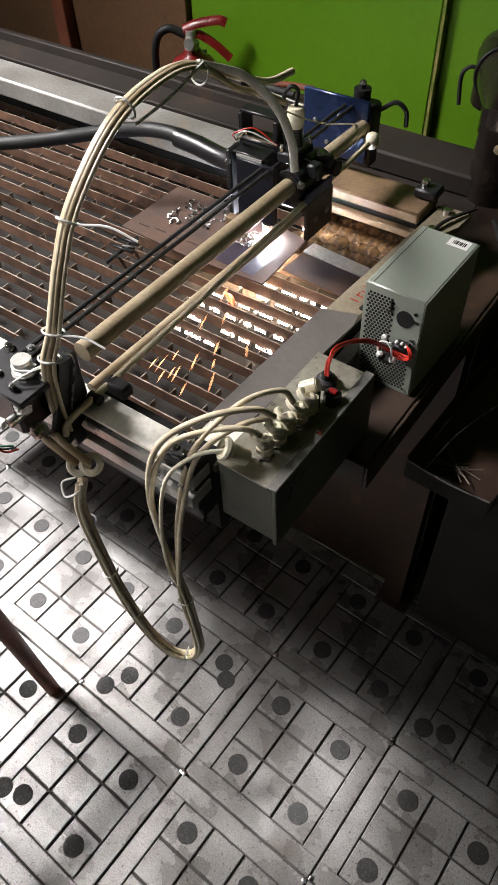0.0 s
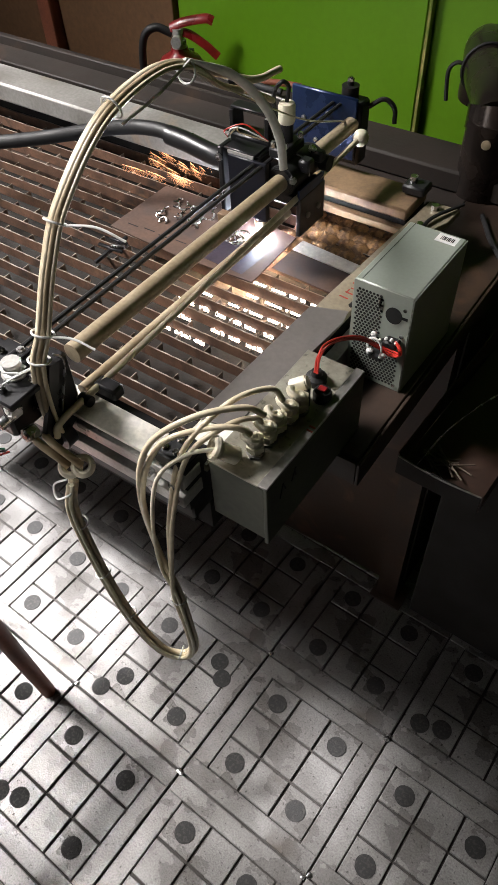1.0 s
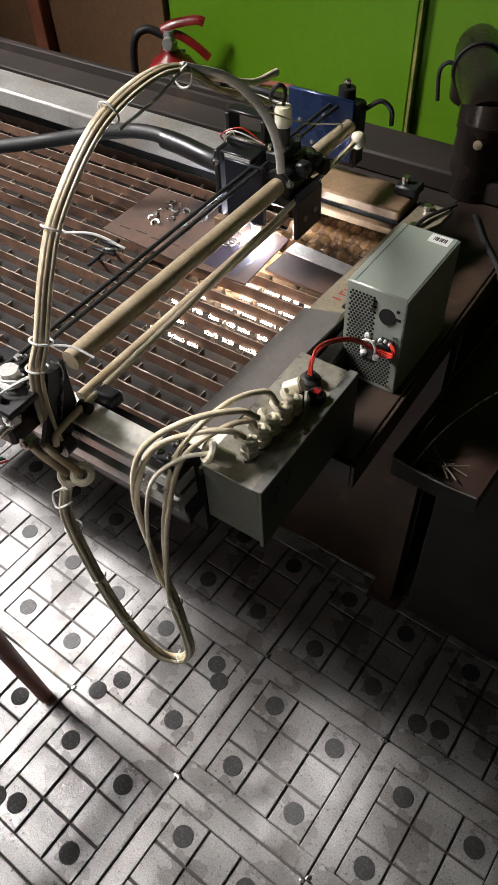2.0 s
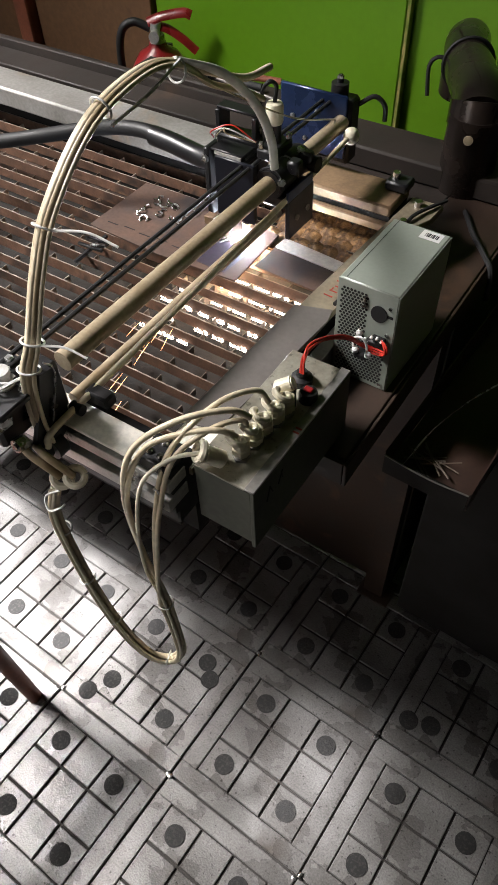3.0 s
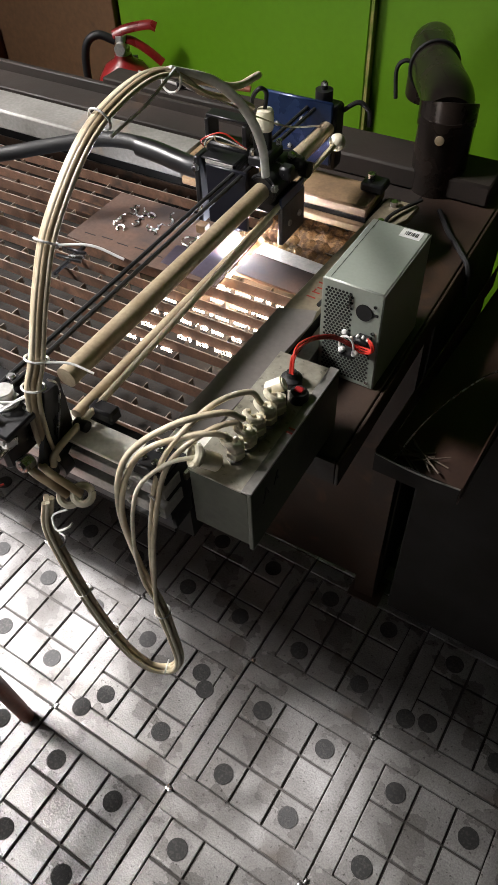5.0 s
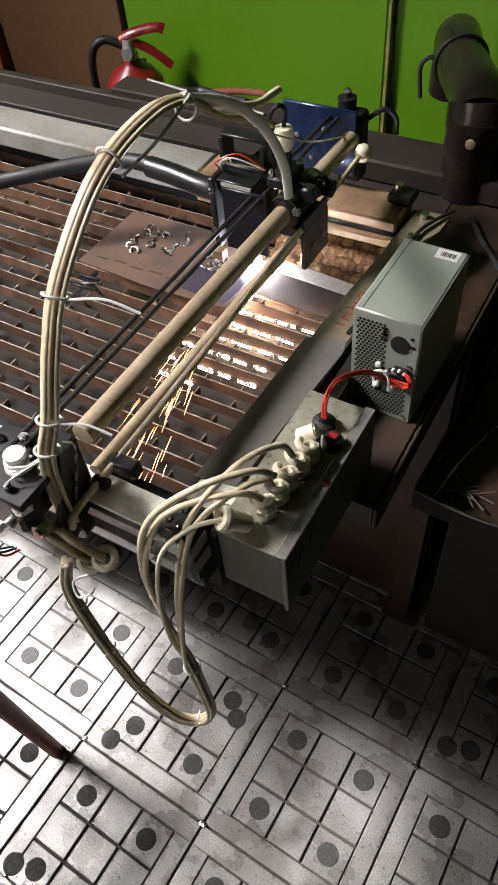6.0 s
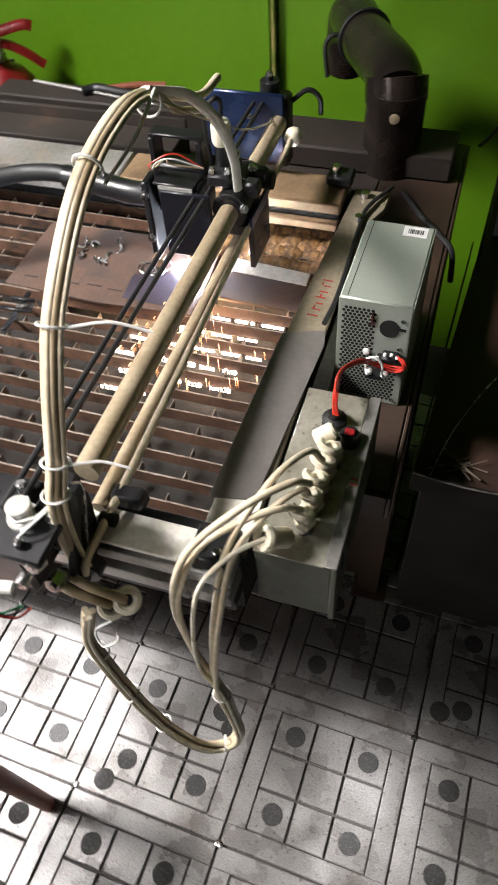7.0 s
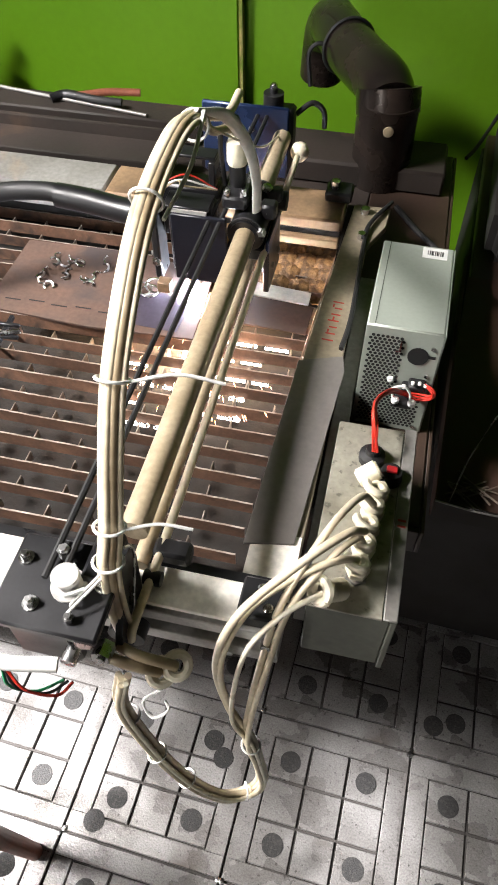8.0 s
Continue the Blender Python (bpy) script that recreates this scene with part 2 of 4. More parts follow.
def curve_points(pts, steps=8):
    """Catmull-Rom through the points."""
    p = [Vector(q) for q in pts]
    p = [2 * p[0] - p[1]] + p + [2 * p[-1] - p[-2]]
    out = []
    for i in range(1, len(p) - 2):
        for k in range(steps):
            t = k / steps
            out.append(0.5 * (2 * p[i] + (p[i + 1] - p[i - 1]) * t + (2 * p[i - 1] - 5 * p[i] + 4 * p[i + 1] - p[i + 2]) * t * t
                              + (3 * p[i] - p[i - 1] - 3 * p[i + 1] + p[i + 2]) * t ** 3))
    out.append(p[-2])
    return out


def sweep(pts, r, seg=10, steps=8, bm=None, flat=1.0):
    bm = bm or bmesh.new()
    path = curve_points(pts, steps) if steps else [Vector(q) for q in pts]
    rings, side = [], None
    for i, c in enumerate(path):
        d = (path[min(i + 1, len(path) - 1)] - path[max(i - 1, 0)]).normalized()
        side = (side or d.orthogonal())
        side = (side - d * side.dot(d)).normalized()
        up = d.cross(side)
        rad = r(i / (len(path) - 1)) if callable(r) else r
        rings.append([bm.verts.new(c + rad * (math.cos(a) * side + flat * math.sin(a) * up)) for a in (2 * math.pi * k / seg for k in range(seg))])
    for a, b in zip(rings, rings[1:]):
        for k in range(seg):
            f = bm.faces.new((a[k], a[(k + 1) % seg], b[(k + 1) % seg], b[k]))
            f.smooth = True
    bm.faces.new(rings[0][::-1])
    bm.faces.new(rings[-1])
    return bm


def lathe(profile, seg=28, at=(0, 0, 0), bm=None):
    bm = bm or bmesh.new()
    rings = []
    for r, z in profile:
        rings.append([bm.verts.new((at[0] + r * math.cos(a), at[1] + r * math.sin(a), at[2] + z)) for a in (2 * math.pi * k / seg for k in range(seg))])
    for a, b in zip(rings, rings[1:]):
        for k in range(seg):
            f = bm.faces.new((a[k], a[(k + 1) % seg], b[(k + 1) % seg], b[k]))
            f.smooth = True
    bm.faces.new(rings[0][::-1])
    bm.faces.new(rings[-1])
    return bm


def torus(at, axis, R, r, seg=20, ring=8, bm=None, arc=1.0):
    q = Vector(axis).to_track_quat("Z", "Y").to_matrix()
    n = int(seg * arc)
    pts = [Vector(at) + q @ Vector((R * math.cos(2 * math.pi * k / seg), R * math.sin(2 * math.pi * k / seg), 0)) for k in range(n + 1)]
    return sweep(pts, r, ring, 0, bm)


def slab(poly, z0, z1, bevel=0.0):
    bm = bmesh.new()
    lo = [bm.verts.new((x, y, z0)) for x, y in poly]
    hi = [bm.verts.new((x, y, z1)) for x, y in poly]
    n = len(poly)
    bm.faces.new(lo[::-1])
    bm.faces.new(hi)
    for i in range(n):
        bm.faces.new((lo[i], lo[(i + 1) % n], hi[(i + 1) % n], hi[i]))
    bmesh.ops.recalc_face_normals(bm, faces=bm.faces)
    if bevel:
        bmesh.ops.bevel(bm, geom=list(bm.edges), offset=bevel, segments=1, affect="EDGES")
    return bm


# ---- the room ----
def room():
    fl = tagged(part("floor", box(-2.6, 2.6, -2.6, 1.6, -0.12, -0.006), M_GROUT), "dirty joint bed under dark cast iron floor plates", "floor", kind="structure")
    # green board, brown boards and the recessed green wall behind
    tagged(part("wall_back", box(-2.6, 2.6, 1.40, 1.55, -0.006, 3.0), M_GREEN), "bright green painted workshop wall", "wall", kind="structure")
    tagged(part("wall_panel_green", box(-1.075, -0.337, 1.378, 1.398, 0.0, 2.7, 0.003), M_GREEN), "bright green painted board with a chipped edge", "wall panel", kind="structure")
    tagged(part("panel_edge_trim", box(-0.3365, -0.329, 1.3795, 1.398, 0.0, 2.7), M_EDGE), "worn pale edge of the green panel", "trim", kind="structure")
    tagged(part("wall_panel_brown", box(-1.555, -1.079, 1.362, 1.398, 0.0, 2.7, 0.003), M_PLY), "plain brown board beside the green panel", "wall panel", kind="structure")
    tagged(part("wall_panel_spotted", box(-2.5, -1.625, 1.362, 1.398, 0.0, 2.7, 0.003), M_PLY), "brown board with dark spots and drips", "wall panel", kind="structure")
    tagged(part("wall_post", box(-1.622, -1.558, 1.33, 1.398, 0.0, 2.7, 0.006), M_WOOD), "dark reddish brown wooden post", "wall post", kind="structure")
    # window wall to the west, unseen: a tall pane, a transom and a low pane above it
    y0, y1, z0, z1 = -0.90, 0.02, 1.15, 2.54
    for i, b in enumerate(((-2.6, y0, 0, 3.0), (y1, 1.40, 0, 3.0), (y0, y1, 0, z0), (y0, y1, z1, 3.0))):
        tagged(part(f"wall_west_{i + 1}", box(-2.55, -2.40, b[0], b[1], b[2], b[3]), M_PLASTER), "old grey plaster wall", "wall", kind="structure")
    w = tagged(new("window_1"), "unseen wooden window, its transom and boards shape the sun patches", "window", kind="structure")
    # transom and boards are added to cut the sun into floor patches
    part("transom", box(-2.50, -2.45, y0, y1, 2.03, 2.372), M_WOOD, w)
    part("side_sun_board", box(-2.50, -2.45, y0, -0.615, z0, 2.0298), M_WOOD, w)
    part("upper_sun_board", box(-2.50, -2.45, -0.48, y1, 2.373, z1), M_WOOD, w)
    part("upper_sun_board", box(-2.50, -2.45, y0, -0.76, 2.373, z1), M_WOOD, w)
    tagged(part("wall_south", box(-2.55, 2.6, -2.6, -2.45, 0, 3.0), M_PLASTER), "old grey plaster wall", "wall", kind="structure")
    tagged(part("wall_east", box(2.45, 2.6, -2.45, 1.40, 0, 3.0), M_PLASTER), "old grey plaster wall", "wall", kind="structure")
    tagged(part("ceiling", box(-2.6, 2.6, -2.6, 1.55, 3.0, 3.1), M_PLASTER), "old grey plaster ceiling", "ceiling", kind="structure")
    return fl


floor = room()

# ---- the bench ----
def bench():
    t = thing("steel_bench", "dark rusty steel workbench carrying the cutting machine", "workbench", MACH)
    part("top", box(0.0535, 0.1745, 0.262, 0.985, 0.805, 0.83, 0.002), M_BENCH, t)
    part("back_top", box(-1.75, 0.053, 0.7305, 0.985, 0.805, 0.83, 0.002), M_DARKBAR, t, "darker back strip of the bench top")
    part("front_lip", box(0.066, 0.1745, 0.256, 0.2615, 0.788, 0.828, 0.001), M_BENCH, t)
    part("side_lip", box(0.175, 0.1795, 0.256, 0.985, 0.788, 0.828, 0.001), M_BENCH, t)
    part("panel", box(-1.65, 0.165, 0.60, 0.612, 0.012, 0.804), M_BENCH, t, "dark brown sheet panel under the bench")
    part("side_panel", box(0.1655, 0.178, 0.60, 0.98, 0.012, 0.804), M_BENCH, t)
    for x, y in ((0.13, 0.565), (0.13, 0.94), (-1.65, 0.565), (-1.65, 0.94)):
        bm = box(x, x + 0.045, y, y + 0.005, 0, 0.804)
        box(x + 0.04, x + 0.045, y + 0.0055, y + 0.045, 0, 0.804, bm=bm)
        box(x - 0.01, x + 0.065, y - 0.015, y + 0.05, -0.003, 0.005, bm=bm)
        part("leg", bm, M_BENCH, t)
    return t


bench()


def dark_bars():
    t = thing("angle_bar", "dark rusty angle bar lying on the bench behind the beam", "steel bar", MACH)
    part("flange", box(-1.25, -0.26, 0.765, 0.8295, 0.8305, 0.888, 0.002), M_DARKBAR, t)
    part("web", box(-1.25, -0.26, 0.83, 0.838, 0.8305, 0.905, 0.002), M_DARKBAR, t)
    t2 = thing("steel_plank", "dark steel plank lying on the bench by the wall", "steel plank", MACH)
    part("plank", box(-0.22, 0.16, 0.86, 0.955, 0.8305, 0.868, 0.004), M_DARKBAR, t2)


dark_bars()

# ---- the cutting table ----
SLATS_Y = [0.1924 + 0.03186 * k for k in range(17)]
BED = 0.825


def slat_end(y):
    """The right ends of the slats follow the side rail."""
    return -0.003 + 0.053 * (y - 0.19)


def slat_mesh(x0, x1, top, low, thick, rng, rough_top, seg=0.006):
    """A thin upright strip whose top edge is nibbled by cuts."""
    bm = bmesh.new()
    n = max(2, int((x1 - x0) / seg))
    rows = []
    for i in range(n + 1):
        x = x0 + (x1 - x0) * i / n
        z = top - rough_top * max(0.0, noise.noise(Vector((x * 150, rng, 0)))) * 1.2
        w = 0.0007 * noise.noise(Vector((x * 14, rng * 3.1, 5)))
        rows.append([bm.verts.new((x, w - thick / 2, low)), bm.verts.new((x, w - thick / 2, z)), bm.verts.new((x, w + thick / 2, z)), bm.verts.new((x, w + thick / 2, low))])
    for a, b in zip(rows, rows[1:]):
        for k in range(4):
            bm.faces.new((a[k], b[k], b[(k + 1) % 4], a[(k + 1) % 4])).material_index = 1 if k == 1 else 0
    bm.faces.new(rows[0])
    bm.faces.new(rows[-1][::-1])
    # short cross tabs standing behind the strip, at the notches
    x, k = x0 + 0.03 + 0.012 * (rng % 1.0), 0
    while x < x1 - 0.01:
        h = 0.0012 + 0.0016 * ((k * 7 + int(rng * 10)) % 5) / 5
        n0 = len(bm.faces)
        box(x, x + 0.0013, thick / 2, 0.0125 + 0.004 * ((k * 3 + int(rng)) % 4) / 4, low + 0.003, top - h, bm=bm)
        for f in list(bm.faces)[n0:]:
            f.material_index = 1
        x += 0.0516 + 0.003 * math.sin(k * 2.1)
        k += 1
    bmesh.ops.recalc_face_normals(bm, faces=bm.faces)
    return bm


def crust_lump(rng):
    """One scale-like slag lump hanging on a slat."""
    bm = bmesh.new()
    w, nu, nv = 0.036, 14, 12
    def rough(u, v, k):
        p = Vector((7 * u, 7 * v, rng + k))
        return noise.noise(p) + 0.6 * noise.noise(p * 2.7)

    grid = [[bm.verts.new((w * (u / nu - 0.5), -0.026 * (v / nv) + 0.0016 * rough(u / nu, v / nv, 0),
                           -0.013 * (v / nv) ** 1.8 + 0.0075 * math.sin(math.pi * u / nu) ** 0.8 * (1 - (v / nv) ** 2) + 0.0018 * rough(u / nu, v / nv, 7))) for v in range(nv + 1)] for u in range(nu + 1)]
    under = [[bm.verts.new(g.co + Vector((0, 0.001, -0.003))) for g in col] for col in grid]
    for u in range(nu):
        for v in range(nv):
            bm.faces.new((grid[u][v], grid[u + 1][v], grid[u + 1][v + 1], grid[u][v + 1])).smooth = True
            bm.faces.new((under[u][v], under[u][v + 1], under[u + 1][v + 1], under[u + 1][v]))
    ring = [(u, 0) for u in range(nu)] + [(nu, v) for v in range(nv)] + [(u, nv) for u in range(nu, 0, -1)] + [(0, v) for v in range(nv, 0, -1)]
    for (a, b), (c, d) in zip(ring, ring[1:] + ring[:1]):
        bm.faces.new((grid[a][b], grid[c][d], under[c][d], under[a][b]))
    bmesh.ops.recalc_face_normals(bm, faces=bm.faces)
    return bm


def cutting_table():
    t = thing("cutting_table", "plasma cutting table with rusty slats and steel rails", "cutting table", MACH)
    # bed under the slats and its wall, near black for the shade there
    part("bed", box(-1.75, 0.0295, 0.1285, 0.7055, 0.756, 0.760), M_BED, t, "slag bed, near black for the shade between the slats")
    part("bed_wall", box(-1.75, 0.0295, 0.1225, 0.128, 0.756, 0.8445), M_SHADEBLACK, t)
    # front extrusion: two bars with a dark groove, cream flat bar on top
    part("front_rail", box(-1.6, 0.062, 0.082, 0.112, 0.890, 0.906, 0.001), M_ALU, t)
    part("front_rail", box(-1.6, 0.062, 0.078, 0.112, 0.862, 0.880, 0.001), M_ALU, t)
    part("frame_beam", box(-1.6, 0.058, 0.094, 0.130, 0.818, 0.8445, 0.002), M_BLACK, t)
    part("rail_core", box(-1.6, 0.060, 0.089, 0.128, 0.845, 0.916, 0.0), M_BLACK, t)
    part("flat_bar", box(-0.62, 0.026, 0.082, 0.117, 0.9165, 0.921, 0.001), M_CREAM, t, "cream coloured flat bar")
    part("bracket", box(0.026, 0.060, 0.082, 0.118, 0.9165, 0.934, 0.002), M_BLACK, t)
    for x, y in ((0.035, 0.092), (0.050, 0.092), (0.043, 0.108)):
        part("screw", lathe([(0.0045, 0), (0.0045, 0.002), (0.003, 0.0035)], 10, (x, y, 0.934)), M_BRIGHT, t)
    for z in (0.871, 0.898):
        part("end_bolt", cyl((0.020, 0.074, z), (0.020, 0.0815, z), 0.0045, 8), M_BRIGHT, t)
        part("end_bolt", cyl((0.052, 0.074, z), (0.052, 0.0815, z), 0.0045, 8), M_BRIGHT, t)
    # side rail, back beam and their bracket
    part("side_rail", slab([(0.017, 0.1185), (0.064, 0.1185), (0.067, 0.628), (0.087, 0.676), (0.089, 0.7185), (0.040, 0.7185), (0.023, 0.431)], 0.8835, 0.893, 0.0008), M_RAIL, t, "dirty grey steel side rail")
    part("side_edge", box(0.0665, 0.085, 0.135, 0.600, 0.8305, 0.866, 0.001), M_GALV, t)
    # web near black, the shade below the rail is in its colour
    part("side_web", box(0.030, 0.053, 0.1285, 0.73, 0.756, 0.883), M_SHADEBLACK, t)
    part("rail_end_plate", box(0.018, 0.063, 0.120, 0.185, 0.8932, 0.8942, 0.0003), M_CREAM, t, "pale end of the side rail")
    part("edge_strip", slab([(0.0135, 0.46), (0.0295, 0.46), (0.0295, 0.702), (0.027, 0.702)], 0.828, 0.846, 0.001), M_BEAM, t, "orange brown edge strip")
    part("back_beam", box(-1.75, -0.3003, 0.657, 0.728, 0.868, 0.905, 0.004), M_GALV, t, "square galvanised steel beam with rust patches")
    part("back_beam", box(-0.30, 0.030, 0.657, 0.728, 0.886, 0.904, 0.003), M_BEAM, t, "tan end of the steel beam")
    # groove and back ledge carry the shade under the beam as colour
    part("beam_groove", box(-0.298, 0.028, 0.662, 0.726, 0.8765, 0.8858), M_SHADEBLACK, t)
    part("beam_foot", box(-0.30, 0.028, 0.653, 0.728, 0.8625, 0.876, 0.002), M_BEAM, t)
    part("back_ledge", box(-1.75, 0.0295, 0.706, 0.730, 0.756, 0.862, 0.002), M_SHADEBLACK, t)
    part("corner_bracket", box(0.0, 0.036, 0.695, 0.728, 0.9055, 0.92, 0.003), M_BLACK, t)
    part("bracket_bolt", cyl((0.012, 0.71, 0.92), (0.012, 0.71, 0.93), 0.006, 8), M_BRIGHT, t)
    part("bracket_bolt", cyl((0.056, 0.700, 0.893), (0.056, 0.700, 0.901), 0.006, 8), M_BRIGHT, t)
    part("rail_screw", cyl((0.058, 0.643, 0.893), (0.058, 0.643, 0.902), 0.005, 8), M_BRIGHT, t)
    part("rail_cable", sweep([(0.089, 0.728, 0.897), (0.066, 0.67, 0.899), (0.063, 0.628, 0.896), (0.066, 0.49, 0.896), (0.062, 0.432, 0.896)], 0.003, 6), M_RUBBER, t)
    # rusty slats along the bed and the cross strips they are notched into
    for k, y in enumerate(SLATS_Y):
        ob = part("slat", slat_mesh(-1.74, slat_end(y), BED - 0.001 * (k % 3), BED - 0.019, 0.0020, k * 1.7, 0.0010), M_SLAT, t)
        ob.data.materials.append(M_WORN)
        ob.location.y = y
    # glowing pieces stand in for jet light showing between the slats
    rng = random.Random(9)
    for k in range(4, 10):
        y = SLATS_Y[k + 1] - 0.0033
        x = -0.219 + 0.011 * (k % 3)
        while x < -0.030 - 0.0045 * (9 - k):
            ln = rng.uniform(0.018, 0.033)
            if rng.random() < (0.95 if x > -0.153 else 0.5):
                bm = bmesh.new()
                if k >= 7:
                    h = rng.uniform(0.0035, 0.0055)
                    box(x, x + ln, y - 0.0012, y + 0.0012, 0.8014, 0.8014 + h, 0.0006, bm=bm)
                else:
                    for q in range(int(ln / 0.0024)):
                        px = x + 0.0024 * q
                        d = rng.uniform(-0.002, 0.002)
                        sweep([(px, y, 0.8014), (px + 0.0016 + d, y - 0.0004, 0.8052), (px + 0.0009, y, 0.808 + d)], rng.uniform(0.0005, 0.0010), 4, 0, bm)
                part("gap_light", bm, M_GLOW, t, "glowing pieces in place of the jet's light between the slats", kind="stuff")
            x += ln + rng.uniform(0.006, 0.010)
    rng = random.Random(5)
    masters = []
    for row, y in enumerate((0.6235, 0.6515, 0.6795, 0.7005)):
        for col in range(7):
            if len(masters) < 4:
                ob = part("slag_lump", crust_lump(3.7 * len(masters)), M_SLAG, t)
                masters.append(ob.data)
            else:
                ob = new("slag_lump", masters[rng.randrange(4)])
                ob.parent = t
            ob.matrix_basis = pose(-0.150 + 0.0268 * col + 0.009 * (row % 2) + rng.uniform(-0.003, 0.003), y + rng.uniform(-0.002, 0.002), BED - 0.001, rng.uniform(-10, 8), rng.uniform(-8, 8), rng.uniform(-8, 8))
    return t


table = cutting_table()


def sheets():
    s = thing("steel_workpiece", "thin oxidised steel sheet being cut on the slats", "steel sheet", MACH)
    # patch paints the arc's purple light onto the sheet
    part("arc_tint_patch", slab([(-0.236, 0.490), (-0.152, 0.486), (-0.148, 0.542), (-0.19, 0.556), (-0.240, 0.54)], 0.8287, 0.8290), M_ARCTINT, s, "patch tinted with the arc's purple light round the cut")
    for k in range(5):
        part("cut_slot", box(-0.395 + 0.033 * k, -0.373 + 0.033 * k, 0.501 + 0.003 * (k % 2), 0.5027 + 0.003 * (k % 2), 0.8287, 0.8291), M_HOLE, s)
    part("sheet", slab([(-0.416, 0.481), (-0.268, 0.4726), (-0.1275, 0.479), (-0.133, 0.612), (-0.257, 0.633), (-0.416, 0.6286)], 0.8256, 0.8286, 0.0003), M_SHEET, s)
    s = thing("steel_offcut", "brown oxidised steel strip lying across the slats", "steel sheet", MACH)
    part("sheet", slab([(-0.123, 0.525), (0.010, 0.519), (0.012, 0.572), (-0.121, 0.581)], 0.8256, 0.8280, 0.0003), M_SHEET, s)
    s = thing("arc_lit_strip", "steel strip with the arc's light put into its pale colour", "steel strip", MACH)
    # cream on a steel strip: the arc's light is in the colour
    part("strip", slab([(-0.122, 0.584), (0.004, 0.5755), (0.004, 0.600), (-0.120, 0.612)], 0.8256, 0.8282, 0.0003), M_CREAM, s)
    s = thing("grey_steel_sheet", "grey steel sheet laid over the rail and slat ends", "steel sheet", MACH)
    bm = slab([(0.012, 0.167), (0.057, 0.175), (0.071, 0.397), (0.066, 0.420), (0.019, 0.404)], 0.8950, 0.8970, 0.0003)
    part("sheet", bm, M_GREYSHEET, s)


sheets()

# ---- gantry: everything that slides along the rails ----
def bolt(x, y, z, axis, r=0.006, depth=0.006, parent=None, name="bolt"):
    a = Vector((x, y, z))
    d = Vector(axis).normalized()
    bm = cyl(a, a + d * depth, r, 6)
    cyl(a + d * depth, a + d * (depth + 0.002), r * 0.55, 12, bm=bm)
    return part(name, bm, M_BRIGHT, parent)


def gantry():
    g = thing("gantry", "black and tan gantry with tubes, belts and a hose arch", "gantry", MACH)
    part("main_tube", cyl((-0.097, 0.108, 0.986), (-0.100, 0.708, 0.982), 0.0115, 24), M_TAN, g, "tan painted round tube")
    part("lower_tube", cyl((-0.100, 0.109, 0.929), (-0.100, 0.530, 0.929), 0.0072, 20), M_TAN, g, "thin tan tube")
    part("side_hose", sweep([(-0.092, 0.054, 0.908), (-0.089, 0.064, 0.926), (-0.085, 0.14, 0.935), (-0.081, 0.40, 0.952), (-0.075, 0.685, 0.975)], 0.0040, 10), M_HOSE, g, "beige hose along the tube")
    part("hose_cap", lathe([(0.006, -0.012), (0.011, -0.006), (0.012, 0.0), (0.009, 0.008), (0.004, 0.011)], 16, (-0.074, 0.690, 0.976)), M_CREAMPLASTIC, g, "cream rubber end cap")
    # front carriage
    bm = slab([(-0.122, 0.060), (-0.0995, 0.060), (-0.0995, 0.104), (-0.122, 0.104)], 0.925, 0.990, 0.003)
    part("end_plate", bm, M_BLACK, g)
    bm = bmesh.new()
    prof = [(0.050, 0.885), (0.092, 0.912), (0.097, 0.972), (0.090, 0.994), (0.074, 0.996), (0.060, 0.955), (0.040, 0.915)]
    vs = [[bm.verts.new((x, y, z)) for y, z in prof] for x in (-0.099, -0.093)]
    bm.faces.new(vs[0])
    bm.faces.new(vs[1][::-1])
    for i in range(len(prof)):
        bm.faces.new((vs[0][i], vs[1][i], vs[1][(i + 1) % len(prof)], vs[0][(i + 1) % len(prof)]))
    bmesh.ops.recalc_face_normals(bm, faces=bm.faces)
    part("cheek_plate", bm, M_BLACK, g)
    part("tube_clamp", cyl((-0.0928, 0.100, 0.930), (-0.078, 0.100, 0.930), 0.0065, 12), M_BLACK, g)
    part("stop_block", box(-0.092, -0.060, 0.118, 0.136, 0.9215, 0.938, 0.003), M_BLACK, g)
    # small fixings crowded on the motor plate
    for x, y in ((-0.150, 0.036), (-0.168, 0.070), (-0.104, 0.060)):
        part("washer", cyl((x, y, 0.9842), (x, y, 0.9856), 0.0062, 14), M_BRIGHT, g)
        bolt(x, y, 0.9856, (0, 0, 1), 0.0042, 0.005, g)
    part("pulley_flange", cyl((-0.128, 0.055, 0.9842), (-0.128, 0.055, 0.9862), 0.0135, 22), M_ALU, g)
    for d in (0.0, 0.007):
        part("tie_tail", sweep([(-0.099, 0.066 + d, 1.000), (-0.108, 0.048 + d, 0.998), (-0.118, 0.034 + d, 0.992), (-0.121, 0.033 + d, 0.986)], 0.0011, 6), M_WHITE, g)
    part("motor_bracket", box(-0.212, -0.1785, 0.022, 0.074, 0.958, 0.962, 0.001), M_ALU, g, "bright bent bracket")
    part("bracket_flange", box(-0.215, -0.2122, 0.022, 0.074, 0.925, 0.962, 0.001), M_ALU, g)
    part("wire_knot", sweep([(-0.062, 0.030, 0.880), (-0.075, 0.020, 0.872), (-0.066, 0.012, 0.862), (-0.054, 0.018, 0.868), (-0.060, 0.028, 0.858)], 0.0013, 6), M_WHITE, g)
